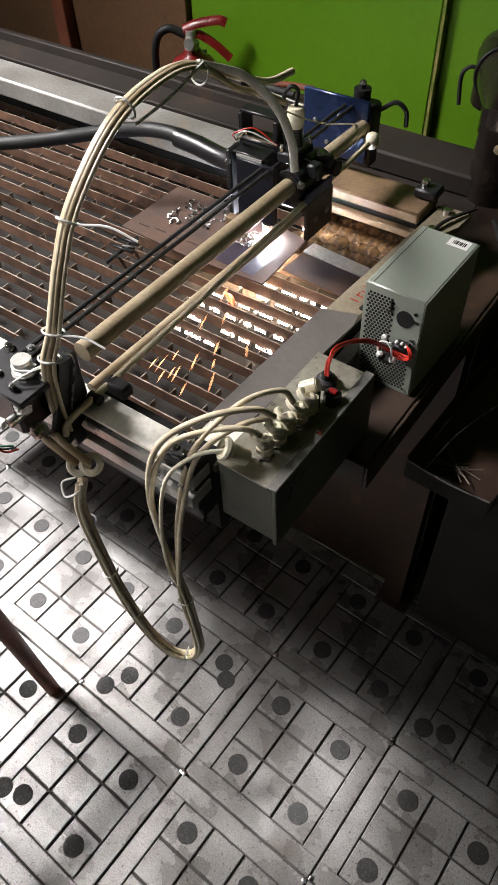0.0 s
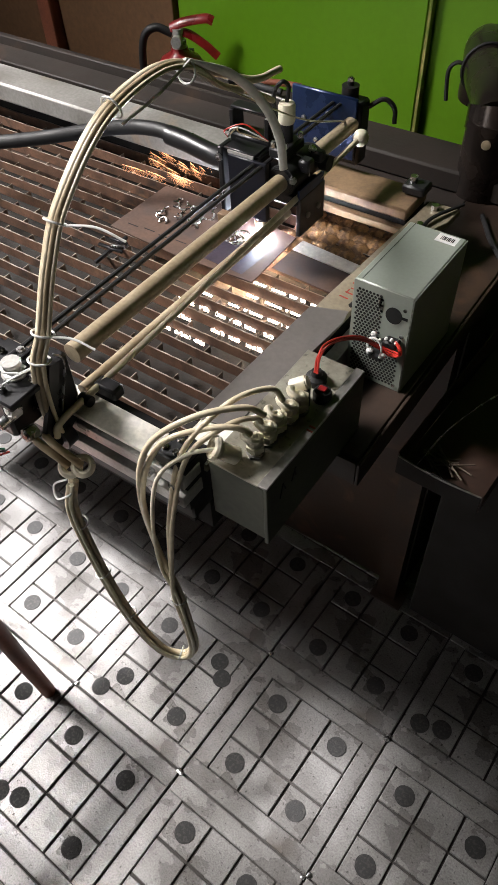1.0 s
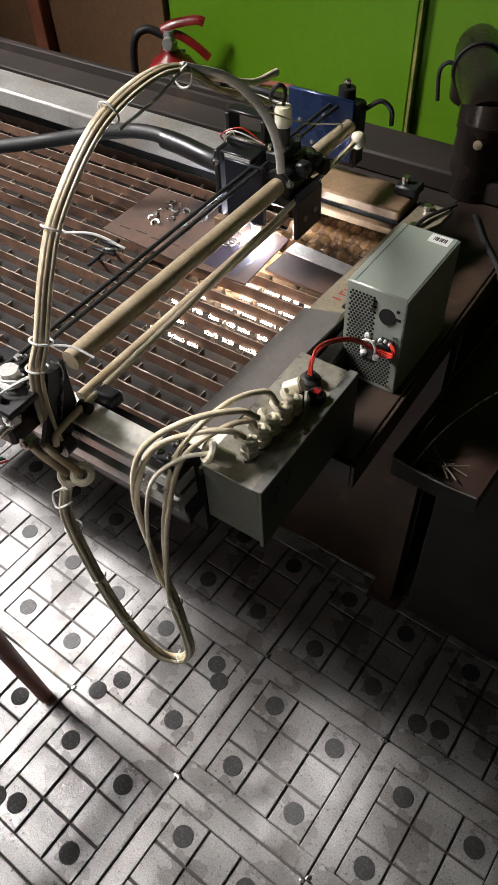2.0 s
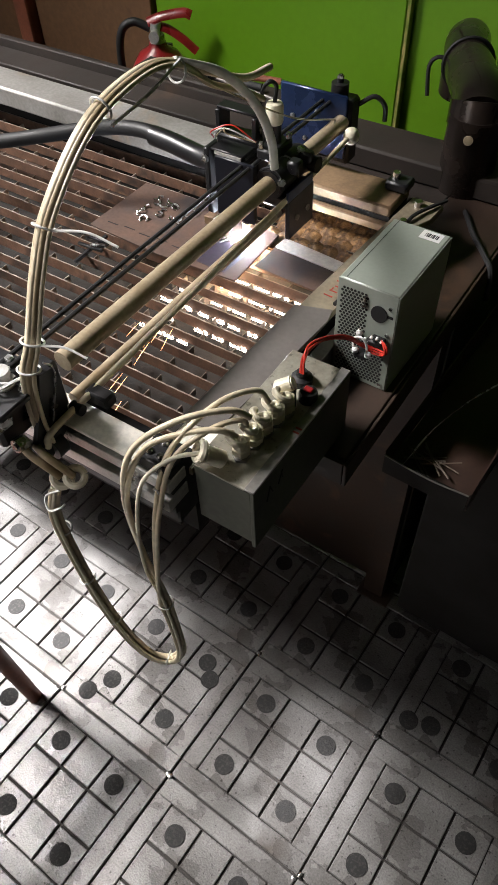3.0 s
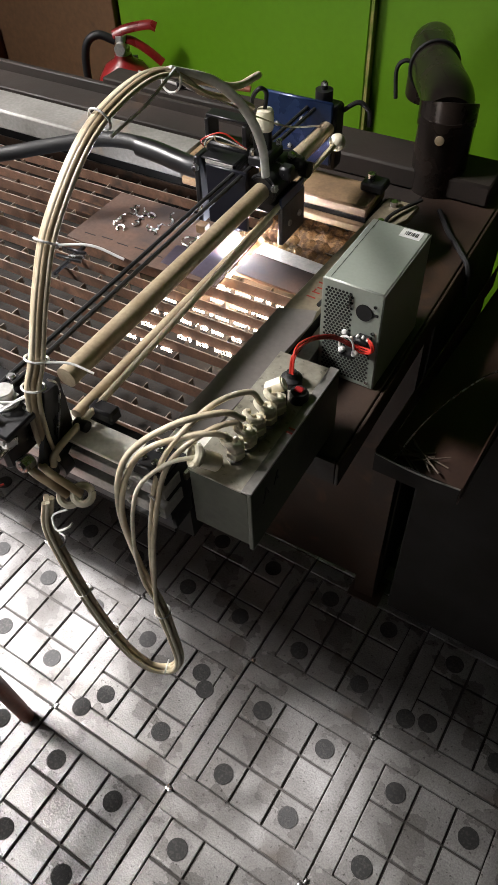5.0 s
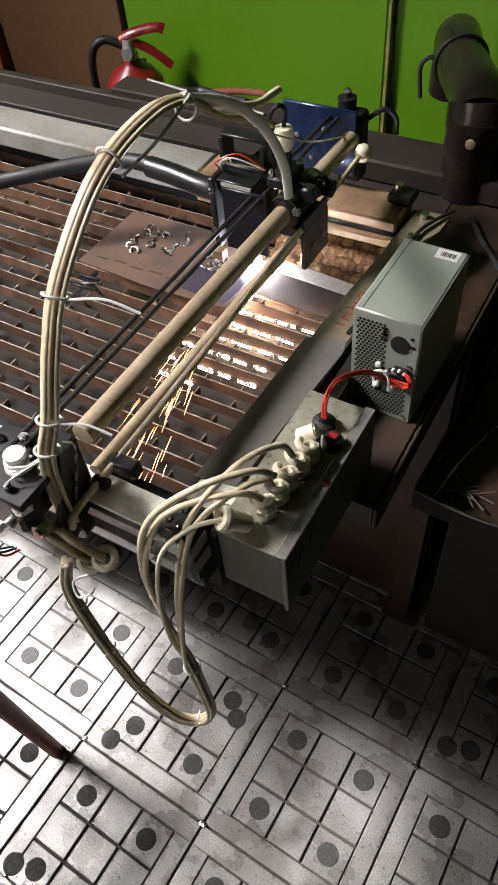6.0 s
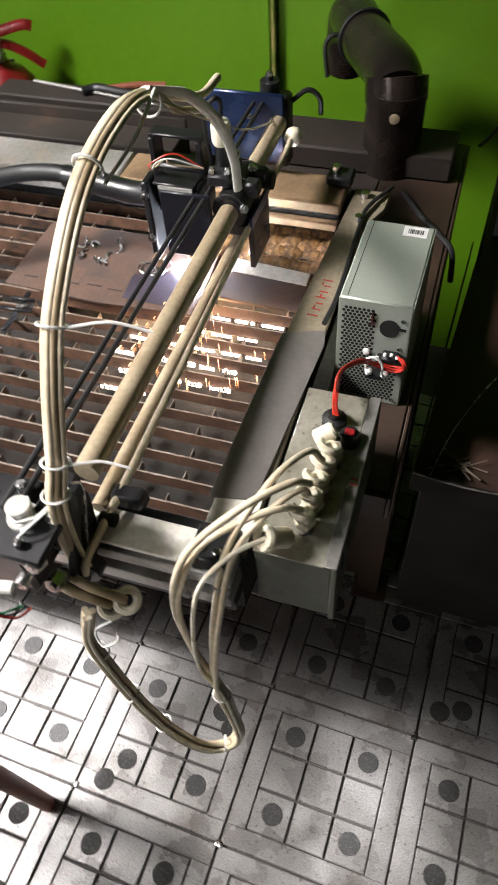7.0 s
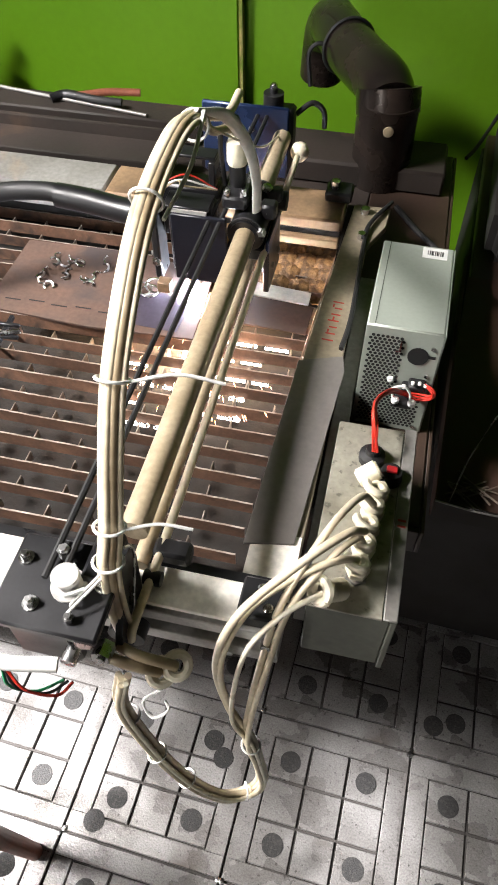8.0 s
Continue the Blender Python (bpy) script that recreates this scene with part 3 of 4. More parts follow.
    part("tension_spring", sweep([(-0.091, 0.070, 0.935), (-0.090, 0.090, 0.99), (-0.092, 0.082, 1.008)], 0.0012, 6), M_BRIGHT, g)
    part("motor", box(-0.172, -0.119, 0.024, 0.084, 0.915, 0.975, 0.004), M_BLACK, g, "square black stepper motor")
    part("motor_plate", box(-0.178, -0.095, 0.018, 0.092, 0.9755, 0.984, 0.002), M_BLACK, g)
    part("pulley", lathe([(0.0105, 0), (0.0105, 0.003), (0.008, 0.004), (0.008, 0.011), (0.0105, 0.012), (0.0105, 0.016), (0.0098, 0.017)], 22, (-0.128, 0.055, 0.9845)), M_ALU, g, "bright belt pulley")
    bolt(-0.140, 0.078, 0.9845, (0, 0, 1), 0.005, 0.010, g)
    bolt(-0.118, 0.030, 0.9845, (0, 0, 1), 0.004, 0.006, g)
    bolt(-0.108, 0.034, 0.965, (-0.2, -1, 0.3), 0.009, 0.012, g)
    bolt(-0.104, 0.040, 0.926, (0, -1, 0.2), 0.008, 0.014, g)
    part("nut_shaft", cyl((-0.120, 0.012, 0.948), (-0.120, 0.040, 0.948), 0.006, 10), M_BRIGHT, g)
    part("roller", cyl((-0.10, 0.06, 0.895), (-0.10, 0.075, 0.895), 0.016, 18), M_BLACK, g)
    part("motor_lead", sweep([(-0.19, 0.05, 0.95), (-0.215, 0.028, 0.95), (-0.20, 0.005, 0.945), (-0.165, 0.004, 0.945), (-0.13, 0.012, 0.940)], 0.006, 10), M_WHITE, g, "white wrapped motor lead")
    for i, m in enumerate((M_GREENWIRE, M_RUBBER, M_REDWIRE)):
        part("wire", sweep([(-0.170, 0.004, 0.944), (-0.165 + 0.006 * i, -0.006, 0.925), (-0.150 + 0.008 * i, 0.0, 0.905), (-0.135 + 0.004 * i, 0.014, 0.90)], 0.0013, 6), m, g)
    # belts and back end
    for x in (-0.146, -0.134):
        part("belt", cyl((x, 0.055, 0.990), (x + 0.014, 0.727, 1.008), 0.0028, 8), M_RUBBER, g)
    part("back_plate", box(-0.205, -0.092, 0.706, 0.712, 0.925, 1.020, 0.002), M_ACRYL, g, "smoked blue plate at the gantry end")
    part("back_block", box(-0.124, -0.088, 0.7125, 0.742, 0.915, 1.012, 0.004), M_BLACK, g)
    part("back_pulley", lathe([(0.013, 0), (0.013, 0.016), (0.005, 0.0165), (0.005, 0.022)], 18, (-0.116, 0.727, 1.0125)), M_BLACK, g)
    bolt(-0.116, 0.727, 1.0345, (0, 0, 1), 0.005, 0.004, g)
    part("hook", sweep([(-0.088, 0.735, 1.0), (-0.070, 0.748, 1.010), (-0.055, 0.754, 0.998), (-0.053, 0.756, 0.975)], 0.0036, 8), M_RUBBER, g)
    for x, z in ((-0.16, 0.945), (-0.182, 0.975), (-0.14, 0.99)):
        bolt(x, 0.706, z, (0, -1, 0), 0.004, 0.003, g)
    # hose arch
    arch = [(0.062, 0.900), (0.060, 0.950), (0.066, 1.000), (0.083, 1.030), (0.112, 1.091), (0.145, 1.139), (0.212, 1.188), (0.286, 1.203), (0.340, 1.192)]
    offs = ((-0.0036, 0, 0.0044, M_HOSE), (0.0030, 0.002, 0.0038, M_HOSE_DARK), (-0.0005, 0.0052, 0.0036, M_HOSE), (0.0078, -0.001, 0.0024, M_HOSE), (0.0012, -0.0052, 0.0032, M_HOSE_GREY))
    for i, (dx, dn, r, m) in enumerate(offs):
        pts = []
        for j, (y, z) in enumerate(arch):
            a = math.pi * j / (len(arch) - 1)
            pts.append((-0.100 + dx, y - dn * math.cos(a) * 1.0, z + dn * math.sin(a)))
        if i in (0, 2):
            pts += [(-0.104 + dx, 0.405, 1.160), (-0.108, 0.470, 1.130), (-0.112, 0.53, 1.120)]
        else:
            pts += [(-0.104, 0.40, 1.15), (-0.110, 0.47, 1.115), (-0.116, 0.52, 1.085)]
        part("hose", sweep(pts, r, 10), m, g)
    part("flat_hose", sweep([(-0.096, 0.335, 1.200), (-0.094, 0.411, 1.158), (-0.088, 0.462, 1.106), (-0.086, 0.490, 1.055), (-0.088, 0.502, 1.01)], lambda u: 0.0025 + 0.0032 * min(1.0, 5 * u), 12, flat=0.5), M_WHITE, g, "pale flat sleeve down to the torch")

    def tie(y, z, dy, dz, length):
        c = Vector((-0.100, y, z))
        ax = Vector((0, dy, dz))
        part("cable_tie", torus(c, ax, 0.0112, 0.0012, 18, 6), M_WHITE, g)
        if length:
            tail = c + Vector((0.011, 0, 0))
            part("tie_tail", sweep([tail, tail + Vector((0.5 * length, 0.2 * length, 0.02 * length)), tail + Vector((length, 0.3 * length, -0.12 * length))], 0.0012, 6, flat=0.6), M_WHITE, g)

    tie(0.084, 1.030, 0.4, 0.9, 0.045)
    tie(0.070, 1.005, 0.3, 0.95, 0)
    tie(0.135, 1.126, 0.6, 0.8, 0.058)
    tie(0.230, 1.193, 0.95, 0.3, 0.0)
    tie(0.340, 1.186, 0.95, -0.3, 0.0)
    part("tie_tail", sweep([(-0.09, 0.23, 1.18), (-0.085, 0.28, 1.19), (-0.09, 0.335, 1.200)], 0.0016, 6), M_WHITE, g)
    part("tie_tail", sweep([(-0.125, 0.066, 0.998), (-0.132, 0.050, 1.0), (-0.124, 0.042, 0.998), (-0.112, 0.05, 0.996)], 0.0018, 6), M_WHITE, g)
    part("cord", sweep([(-0.094, 0.345, 1.186), (-0.092, 0.42, 1.135), (-0.095, 0.56, 1.05), (-0.102, 0.690, 0.993)], 0.0011, 6), M_HOSE, g, "thin pale cord tied to the tube")
    # lower glands where the bundle leaves the carriage
    for dx, dy in ((0, 0), (0.011, 0.008)):
        pts = [(-0.108 + dx, 0.036 + dy, 0.917), (-0.092 + dx, 0.032 + dy, 0.917), (-0.077 + dx, 0.034 + dy, 0.908), (-0.065 + dx, 0.039 + dy, 0.892)]
        part("gland_hose", sweep(pts, 0.0044, 10), M_HOSE_DARK, g)
        part("gland_ring", torus((-0.064 + dx, 0.040 + dy, 0.890), (0.45, -0.35, 0.70), 0.0095, 0.0042, 20, 8), M_CREAMPLASTIC, g, "cream plastic ring")
    return g


gantry_thing = gantry()

# ---- torch carriage, sliding along the gantry ----
def torch():
    c = thing("torch_carriage", "black torch carriage with a plasma torch burning a bright arc", "torch carriage", MACH)
    # places are relative to y 0.516
    part("bearing", cyl((-0.099, -0.012, 0.984), (-0.099, 0.072, 0.984), 0.0195, 28, bevel=0.002), M_BLACK, c, "glossy black linear bearing")
    for y in (-0.008, 0.030, 0.066):
        part("bearing_ring", torus((-0.099, y, 0.984), (0, 1, 0), 0.0200, 0.0013, 28, 6), M_BRIGHT if y == 0.030 else M_RUBBER, c)
    part("bearing_base", box(-0.122, -0.078, -0.006, 0.062, 0.948, 0.9655, 0.003), M_BLACK, c)
    part("saddle_top", box(-0.128, -0.100, 0.002, 0.052, 1.0045, 1.020, 0.003), M_BLACK, c)
    part("clamp_lug", box(-0.088, -0.070, 0.012, 0.030, 0.990, 1.008, 0.003), M_BLACK, c)
    part("clamp_lug", box(-0.088, -0.070, 0.046, 0.060, 0.990, 1.006, 0.003), M_BLACK, c)
    part("lift_body", box(-0.186, -0.136, -0.010, 0.018, 0.922, 1.008, 0.002), M_BLACK, c, "dark boxy lift body")
    part("lift_cover", box(-0.180, -0.118, -0.020, -0.0145, 0.920, 1.006, 0.001), M_NAVY, c, "near black blue cover plate")
    part("lift_frame", box(-0.204, -0.1365, 0.0185, 0.050, 0.950, 1.016, 0.003), M_BLACK, c)
    part("lift_top", box(-0.190, -0.138, -0.014, 0.016, 1.0085, 1.012, 0.001), M_BLACK, c)
    part("lift_edge", box(-0.182, -0.140, -0.0165, -0.0145, 1.006, 1.010), M_ALU, c)
    for x0, x1 in ((-0.204, -0.197), (-0.146, -0.139)):
        part("lift_post", box(x0, x1, 0.020, 0.046, 1.0162, 1.046, 0.001), M_BLACK, c)
    part("lift_bridge", box(-0.204, -0.139, 0.024, 0.044, 1.0462, 1.050, 0.001), M_BLACK, c)
    part("side_cheek", box(-0.214, -0.2045, 0.000, 0.030, 0.898, 1.0, 0.002), M_BLACK, c)
    for y, z in ((-0.006, 0.985), (-0.004, 0.925)):
        bolt(-0.2145, y + 0.018, z, (-1, -0.3, 0), 0.006, 0.004, c)
        bolt(-0.209, -0.0005, z, (0, -1, 0), 0.0055, 0.004, c)
    # no guide here: a blue bar added for the arc's reflection
    part("arc_glint_bar", box(-0.0775, -0.0735, -0.004, 0.062, 0.9585, 0.974, 0.001), M_ACRYL, c, "added blue bar for the arc's reflection under the tube")
    part("sensor", lathe([(0.010, 0), (0.0115, 0.004), (0.0115, 0.022), (0.010, 0.026), (0.006, 0.027)], 18, (-0.116, 0.030, 1.044)), M_CREAMPLASTIC, c, "cream plastic cable gland")
    part("sensor_post", cyl((-0.116, 0.030, 1.0195), (-0.116, 0.030, 1.0445), 0.009, 14), M_BLACK, c)
    part("sensor_lead", sweep([(-0.116, 0.030, 1.070), (-0.115, 0.032, 1.090), (-0.120, 0.022, 1.097), (-0.132, 0.024, 1.075), (-0.130, 0.028, 1.018)], 0.0028, 8), M_RUBBER, c)
    for i, (x, y, z) in enumerate(((-0.105, 0.010, 1.0295), (-0.122, 0.006, 1.0295), (-0.104, 0.046, 1.0295), (-0.124, 0.048, 1.0295))):
        bolt(x, y, z - 0.0095, (0, 0, 1), 0.004, 0.006, c)
    bolt(-0.082, -0.010, 0.99, (1, -0.4, 0.4), 0.0055, 0.004, c)
    bolt(-0.082, 0.018, 1.0, (1, -0.4, 0.4), 0.0055, 0.004, c)
    bolt(-0.088, 0.05, 1.004, (0.4, 0, 1), 0.006, 0.005, c)
    part("side_roller", cyl((-0.078, 0.062, 0.985), (-0.066, 0.062, 0.985), 0.011, 16), M_RUBBER, c)
    # slanted foot plate with two screws
    bm = box(-0.081, -0.074, 0.000, 0.066, 0.900, 0.958, 0.001)
    part("foot_plate", bm, M_BLACK, c)
    for y in (0.019, 0.048):
        part("foot_screw", cyl((-0.0735, y, 0.927), (-0.071, y, 0.927), 0.0042, 10), M_GALV, c)
    for k in range(3):
        part("thin_wire", sweep([(-0.20, 0.01, 1.012), (-0.192 + 0.01 * k, -0.006, 1.030 + 0.004 * k), (-0.165, 0.004 - 0.006 * k, 1.040 - 0.003 * k), (-0.135, 0.014, 1.020)], 0.0011, 6), (M_REDWIRE, M_WHITE, M_HOSE_DARK)[k], c)
    # torch, nozzle, arc and jet
    part("torch_arm", box(-0.212, -0.165, 0.0505, 0.0565, 0.935, 0.972, 0.002), M_BLACK, c)
    part("torch_body", cyl((-0.187, 0.069, 0.858), (-0.187, 0.069, 0.965), 0.0122, 20), M_RUBBER, c)
    part("nozzle", lathe([(0.005, 0), (0.009, 0.009), (0.0105, 0.024)], 18, (-0.187, 0.066, 0.834)), M_SLAG, c, "copper nozzle")
    part("clip", box(-0.206, -0.190, -0.020, -0.006, 0.894, 0.908, 0.001), M_BEAM, c, "copper coloured clip")
    part("arc", lathe([(0.002, 0), (0.0062, 0.0018), (0.0062, 0.0042), (0.002, 0.0066)], 14, (-0.187, 0.058, 0.829)), M_ARC, c, "white glowing plasma arc")
    part("jet", sweep([(-0.187, 0.055, 0.824), (-0.187, 0.048, 0.808), (-0.185, 0.020, 0.796), (-0.180, -0.025, 0.793)], lambda u: 0.0016 + 0.0044 * math.sin(math.pi * u), 10), M_JET, c, "glowing jet under the sheet")
    # black lead to the torch
    part("torch_lead", sweep([(-0.200, 0.032, 0.966), (-0.25, 0.045, 0.955), (-0.31, 0.055, 0.956), (-0.38, 0.060, 0.958), (-0.456, 0.040, 0.950), (-0.60, -0.048, 0.930), (-0.80, -0.13, 0.905), (-1.02, -0.17, 0.89)], lambda u: 0.0125 - 0.002 * u, 14), M_RUBBER, c, "thick black torch lead")
    part("lead_sleeve", sweep([(-0.204, 0.033, 0.965), (-0.25, 0.045, 0.955), (-0.31, 0.055, 0.956), (-0.352, 0.058, 0.957)], 0.0152, 14), M_BLACK, c)
    return c


torch_thing = torch()

# ---- hose loop hanging between the carriage and the control box ----
def hose_loop():
    t = thing("hose_loop", "bundle of beige hoses hanging in a loop off the table", "hose bundle", MACH)
    down = [(-0.060, 0.034, 0.872), (-0.066, 0.026, 0.83), (-0.056, 0.022, 0.77), (-0.036, 0.020, 0.68), (-0.010, 0.022, 0.60), (0.018, 0.030, 0.545), (0.044, 0.044, 0.532)]
    for i, (dx, dy, r, m) in enumerate(((0, 0, 0.0034, M_HOSE), (0.0058, 0.0025, 0.0033, M_HOSE), (-0.0055, 0.003, 0.0031, M_HOSE), (0.0018, -0.0058, 0.0030, M_HOSE), (0.0064, -0.0045, 0.0024, M_CREAMPLASTIC))):
        up = [(0.056, 0.052, 0.560), (0.050, 0.056, 0.62), (0.040, 0.058, 0.69)]
        ends = [[(0.020, 0.062, 0.77), (0.012, 0.064, 0.87), (0.030, 0.074, 0.95), (0.066, 0.104, 0.985), (0.100, 0.142, 0.985), (0.114, 0.158, 0.968)],
                [(0.022, 0.062, 0.77), (0.016, 0.064, 0.87), (0.036, 0.082, 0.945), (0.070, 0.110, 0.965), (0.098, 0.128, 0.968), (0.112, 0.137, 0.958)],
                [(0.040, 0.062, 0.77), (0.048, 0.070, 0.86), (0.060, 0.092, 0.945), (0.085, 0.140, 0.985), (0.106, 0.180, 0.982), (0.118, 0.186, 0.966)],
                [(0.044, 0.060, 0.77), (0.054, 0.068, 0.86), (0.066, 0.090, 0.94), (0.090, 0.125, 0.968), (0.108, 0.150, 0.968), (0.114, 0.152, 0.96)],
                [(0.026, 0.056, 0.74), (0.028, 0.058, 0.83), (0.040, 0.068, 0.91), (0.066, 0.088, 0.945), (0.090, 0.106, 0.952)]][i]
        pts = [(x + dx * 0.8, y + dy, z + 0.3 * dx) for x, y, z in down + up] + ends
        part("hose", sweep(pts, r, 9, 7), m, t)
    for (x, y, z), ax in (((-0.062, 0.026, 0.80), (0.15, 0, 1)), ((-0.044, 0.021, 0.71), (0.3, 0, -1)), ((-0.020, 0.022, 0.625), (0.4, 0, -1)), ((0.040, 0.042, 0.535), (0.9, 0.3, -0.2)), ((0.043, 0.058, 0.675), (0.1, 0, 1))):
        part("cable_tie", torus((x, y, z), ax, 0.0098, 0.0012, 16, 6), M_WHITE, t)
    return t


hose_loop()

# ---- control box ----
def control_box():
    t = thing("control_box", "dirty grey steel control box with cable glands on the bench edge", "control box", MACH)
    x0, x1, y0, y1, z0, z1 = 0.078, 0.150, 0.106, 0.302, 0.8365, 0.928
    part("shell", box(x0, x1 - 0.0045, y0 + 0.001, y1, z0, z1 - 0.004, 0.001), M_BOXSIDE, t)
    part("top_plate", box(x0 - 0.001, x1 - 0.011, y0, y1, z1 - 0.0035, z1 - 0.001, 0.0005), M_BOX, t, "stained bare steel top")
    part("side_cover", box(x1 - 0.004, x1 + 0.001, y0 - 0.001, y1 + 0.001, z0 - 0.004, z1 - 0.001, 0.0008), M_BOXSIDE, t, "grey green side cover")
    part("cover_lip", box(x1 - 0.0105, x1 + 0.001, y0 - 0.001, y1 + 0.001, z1 - 0.0008, z1 + 0.002, 0.0008), M_GALV, t)
    for i, (x, y, tilt) in enumerate(((0.114, 0.140, 0.3), (0.116, 0.160, 0.25), (0.117, 0.178, 0.2), (0.119, 0.197, 0.2), (0.121, 0.214, 0.25))):
        z = z1 - 0.001
        gl = part("cable_gland", lathe([(0.0072, 0), (0.0072, 0.008), (0.0102, 0.0085), (0.0102, 0.0145), (0.0080, 0.015), (0.0080, 0.018), (0.0096, 0.0185), (0.0096, 0.0235), (0.0062, 0.0255)], 6 + 2 * (i % 2), (x, y, z)), M_CREAMPLASTIC, t, "cream plastic cable gland")
        part("gland_base", cyl((x, y, z - 0.0005), (x, y, z + 0.003), 0.0098, 6), M_GALV, gl)
        part("gland_ring", torus((x - 0.003, y - 0.004, z + 0.029), (0.35, 0.55, 1), 0.0082, 0.0036, 18, 8, arc=0.8), M_CREAMPLASTIC, gl)
    gl = part("cable_gland", cyl((0.104, 0.122, 0.934), (0.091, 0.110, 0.948), 0.0095, 14, bevel=0.001), M_CREAMPLASTIC, t)
    part("gland_ring", torus((0.088, 0.108, 0.951), (-0.6, -0.55, 0.55), 0.0088, 0.0044, 18, 8), M_CREAMPLASTIC, gl)
    part("coil_former", cyl((0.103, 0.224, 0.944), (0.119, 0.233, 0.953), 0.0092, 18, bevel=0.0015), M_CREAMPLASTIC, t, "cream plastic barrel")
    part("pin", cyl((0.122, 0.226, 0.927), (0.122, 0.226, 0.95), 0.0035, 10), M_RUBBER, t)
    k = part("knob", lathe([(0.0105, 0), (0.0105, 0.009), (0.009, 0.0125), (0.004, 0.013)], 20, (0.131, 0.243, z1 - 0.001)), M_RUBBER, t, "black knob with a red face")
    part("knob_face", box(0.126, 0.136, 0.239, 0.247, z1 + 0.0126, z1 + 0.0150, 0.001), M_RED, k)
    part("socket", lathe([(0.012, 0), (0.012, 0.008), (0.007, 0.011), (0.006, 0.016)], 14, (0.112, 0.262, z1 - 0.001)), M_RUBBER, t)
    # pen scrawl on the side and a red mark on the lip, as plain bars
    for i, (y, z, h, a) in enumerate(((0.128, 0.900, 0.020, 0.3), (0.139, 0.903, 0.014, -0.4), (0.150, 0.904, 0.016, 0.5), (0.158, 0.905, 0.012, -0.2))):
        part("ink_bar", sweep([(x1 + 0.0012, y, z - h / 2), (x1 + 0.0012, y + a * h, z + h / 2)], 0.0009, 5, 0), M_INK, t)
    for k2 in range(2):
        part("red_bar", box(x1 - 0.008, x1 - 0.001, 0.192 + 0.006 * k2, 0.194 + 0.006 * k2, z1 + 0.0021, z1 + 0.0026), M_REDINK, t)
    return t


control_box()

# ---- power supply ----
def power_supply():
    w, d, h = 0.0765, 0.140, 0.146
    t = thing("power_supply", "grey steel computer power supply standing upright on the bench", "power supply", pose(0.0745, 0.391, 0.831, 0, 0, 1.4))
    part("shell", box(0, w, 0.0012, d, 0, h, 0.0015), M_PSU, t)
    part("side_wrap", box(w + 0.0002, w + 0.0014, 0.0, d + 0.0005, -0.0, h - 0.001, 0.0004), M_PSU, t)
    # face plate with hex holes
    bm = box(0, w, -0.0006, 0.0010, 0, h, 0.0004)
    part("face_plate", bm, M_PSU, t)
    bm = bmesh.new()
    p = 0.0047
    for r in range(32):
        for c in range(18):
            x = 0.006 + p * c + (p / 2 if r % 2 else 0)
            z = 0.008 + p * 0.87 * r
            up = z > 0.064
            if x > w - 0.008 or z > h - 0.008 or (up and x > 0.040):
                continue
            if not up and x < 0.006:
                continue
            vs = [bm.verts.new((x + 0.0019 * math.sin(math.pi / 3 * q), -0.0009, z + 0.0019 * math.cos(math.pi / 3 * q))) for q in range(6)]
            ws = [bm.verts.new((v.co.x, -0.0004, v.co.z)) for v in vs]
            bm.faces.new(vs)
            for q in range(6):
                bm.faces.new((vs[q], ws[q], ws[(q + 1) % 6], vs[(q + 1) % 6]))
    part("vent_grille", bm, M_HOLE, t, "black honeycomb vent holes", kind="stuff")
    part("socket_hole", slab([(0.0555 + 0.0105 * math.cos(a), 0.0115 * math.sin(a)) for a in (2 * math.pi * k / 20 for k in range(20))], 0, 0.001), M_HOLE, t).matrix_basis = pose(0, -0.0007, 0.115, 90)
    part("slot", box(0.060, 0.0730, -0.0012, 0.0, 0.114, 0.1175), M_HOLE, t)
    part("fan_clip", box(0.036, 0.0375, -0.003, -0.0008, 0.118, 0.134), M_BRIGHT, t)
    part("fan_clip_hook", box(0.033, 0.0358, -0.003, -0.0008, 0.118, 0.1198), M_BRIGHT, t)
    part("seam", box(0.0078, 0.0084, 0.004, d - 0.002, h - 0.0002, h + 0.0004), M_HOLE, t)
    s = part("label", box(0.043, 0.0695, 0.118, 0.136, h + 0.0001, h + 0.0005), M_WHITE, t, "white sticker with black bars")
    for k in range(9):
        part("bar", box(0.0485 + 0.0019 * k, 0.0493 + 0.0019 * k + 0.0004 * (k % 3), 0.123, 0.131, h + 0.00052, h + 0.0007), M_INK, s)
    for x, z in ((0.0685, 0.008), (0.0685, 0.089), (0.0685, 0.128), (0.004, 0.006)):
        part("screw", cyl((x, -0.0022, z), (x, -0.0006, z), 0.0022, 10), M_BRIGHT, t)
    # connector cluster and wires
    part("connector", box(0.046, 0.066, -0.014, -0.001, 0.068, 0.080, 0.002), M_RUBBER, t)
    part("connector", box(0.052, 0.070, -0.016, -0.001, 0.078, 0.086, 0.002), M_RUBBER, t)
    for x, z, r in ((0.034, 0.078, 0.0042), (0.056, 0.091, 0.002), (0.063, 0.092, 0.002), (0.069, 0.090, 0.002), (0.048, 0.084, 0.0025)):
        part("white_button", lathe([(r, 0), (r * 0.9, 0.003), (r * 0.4, 0.004)], 10), M_WHITE, t).matrix_basis = pose(x, -0.001 - (0.013 if x > 0.04 else 0), z, 90)
    return t


power_supply()


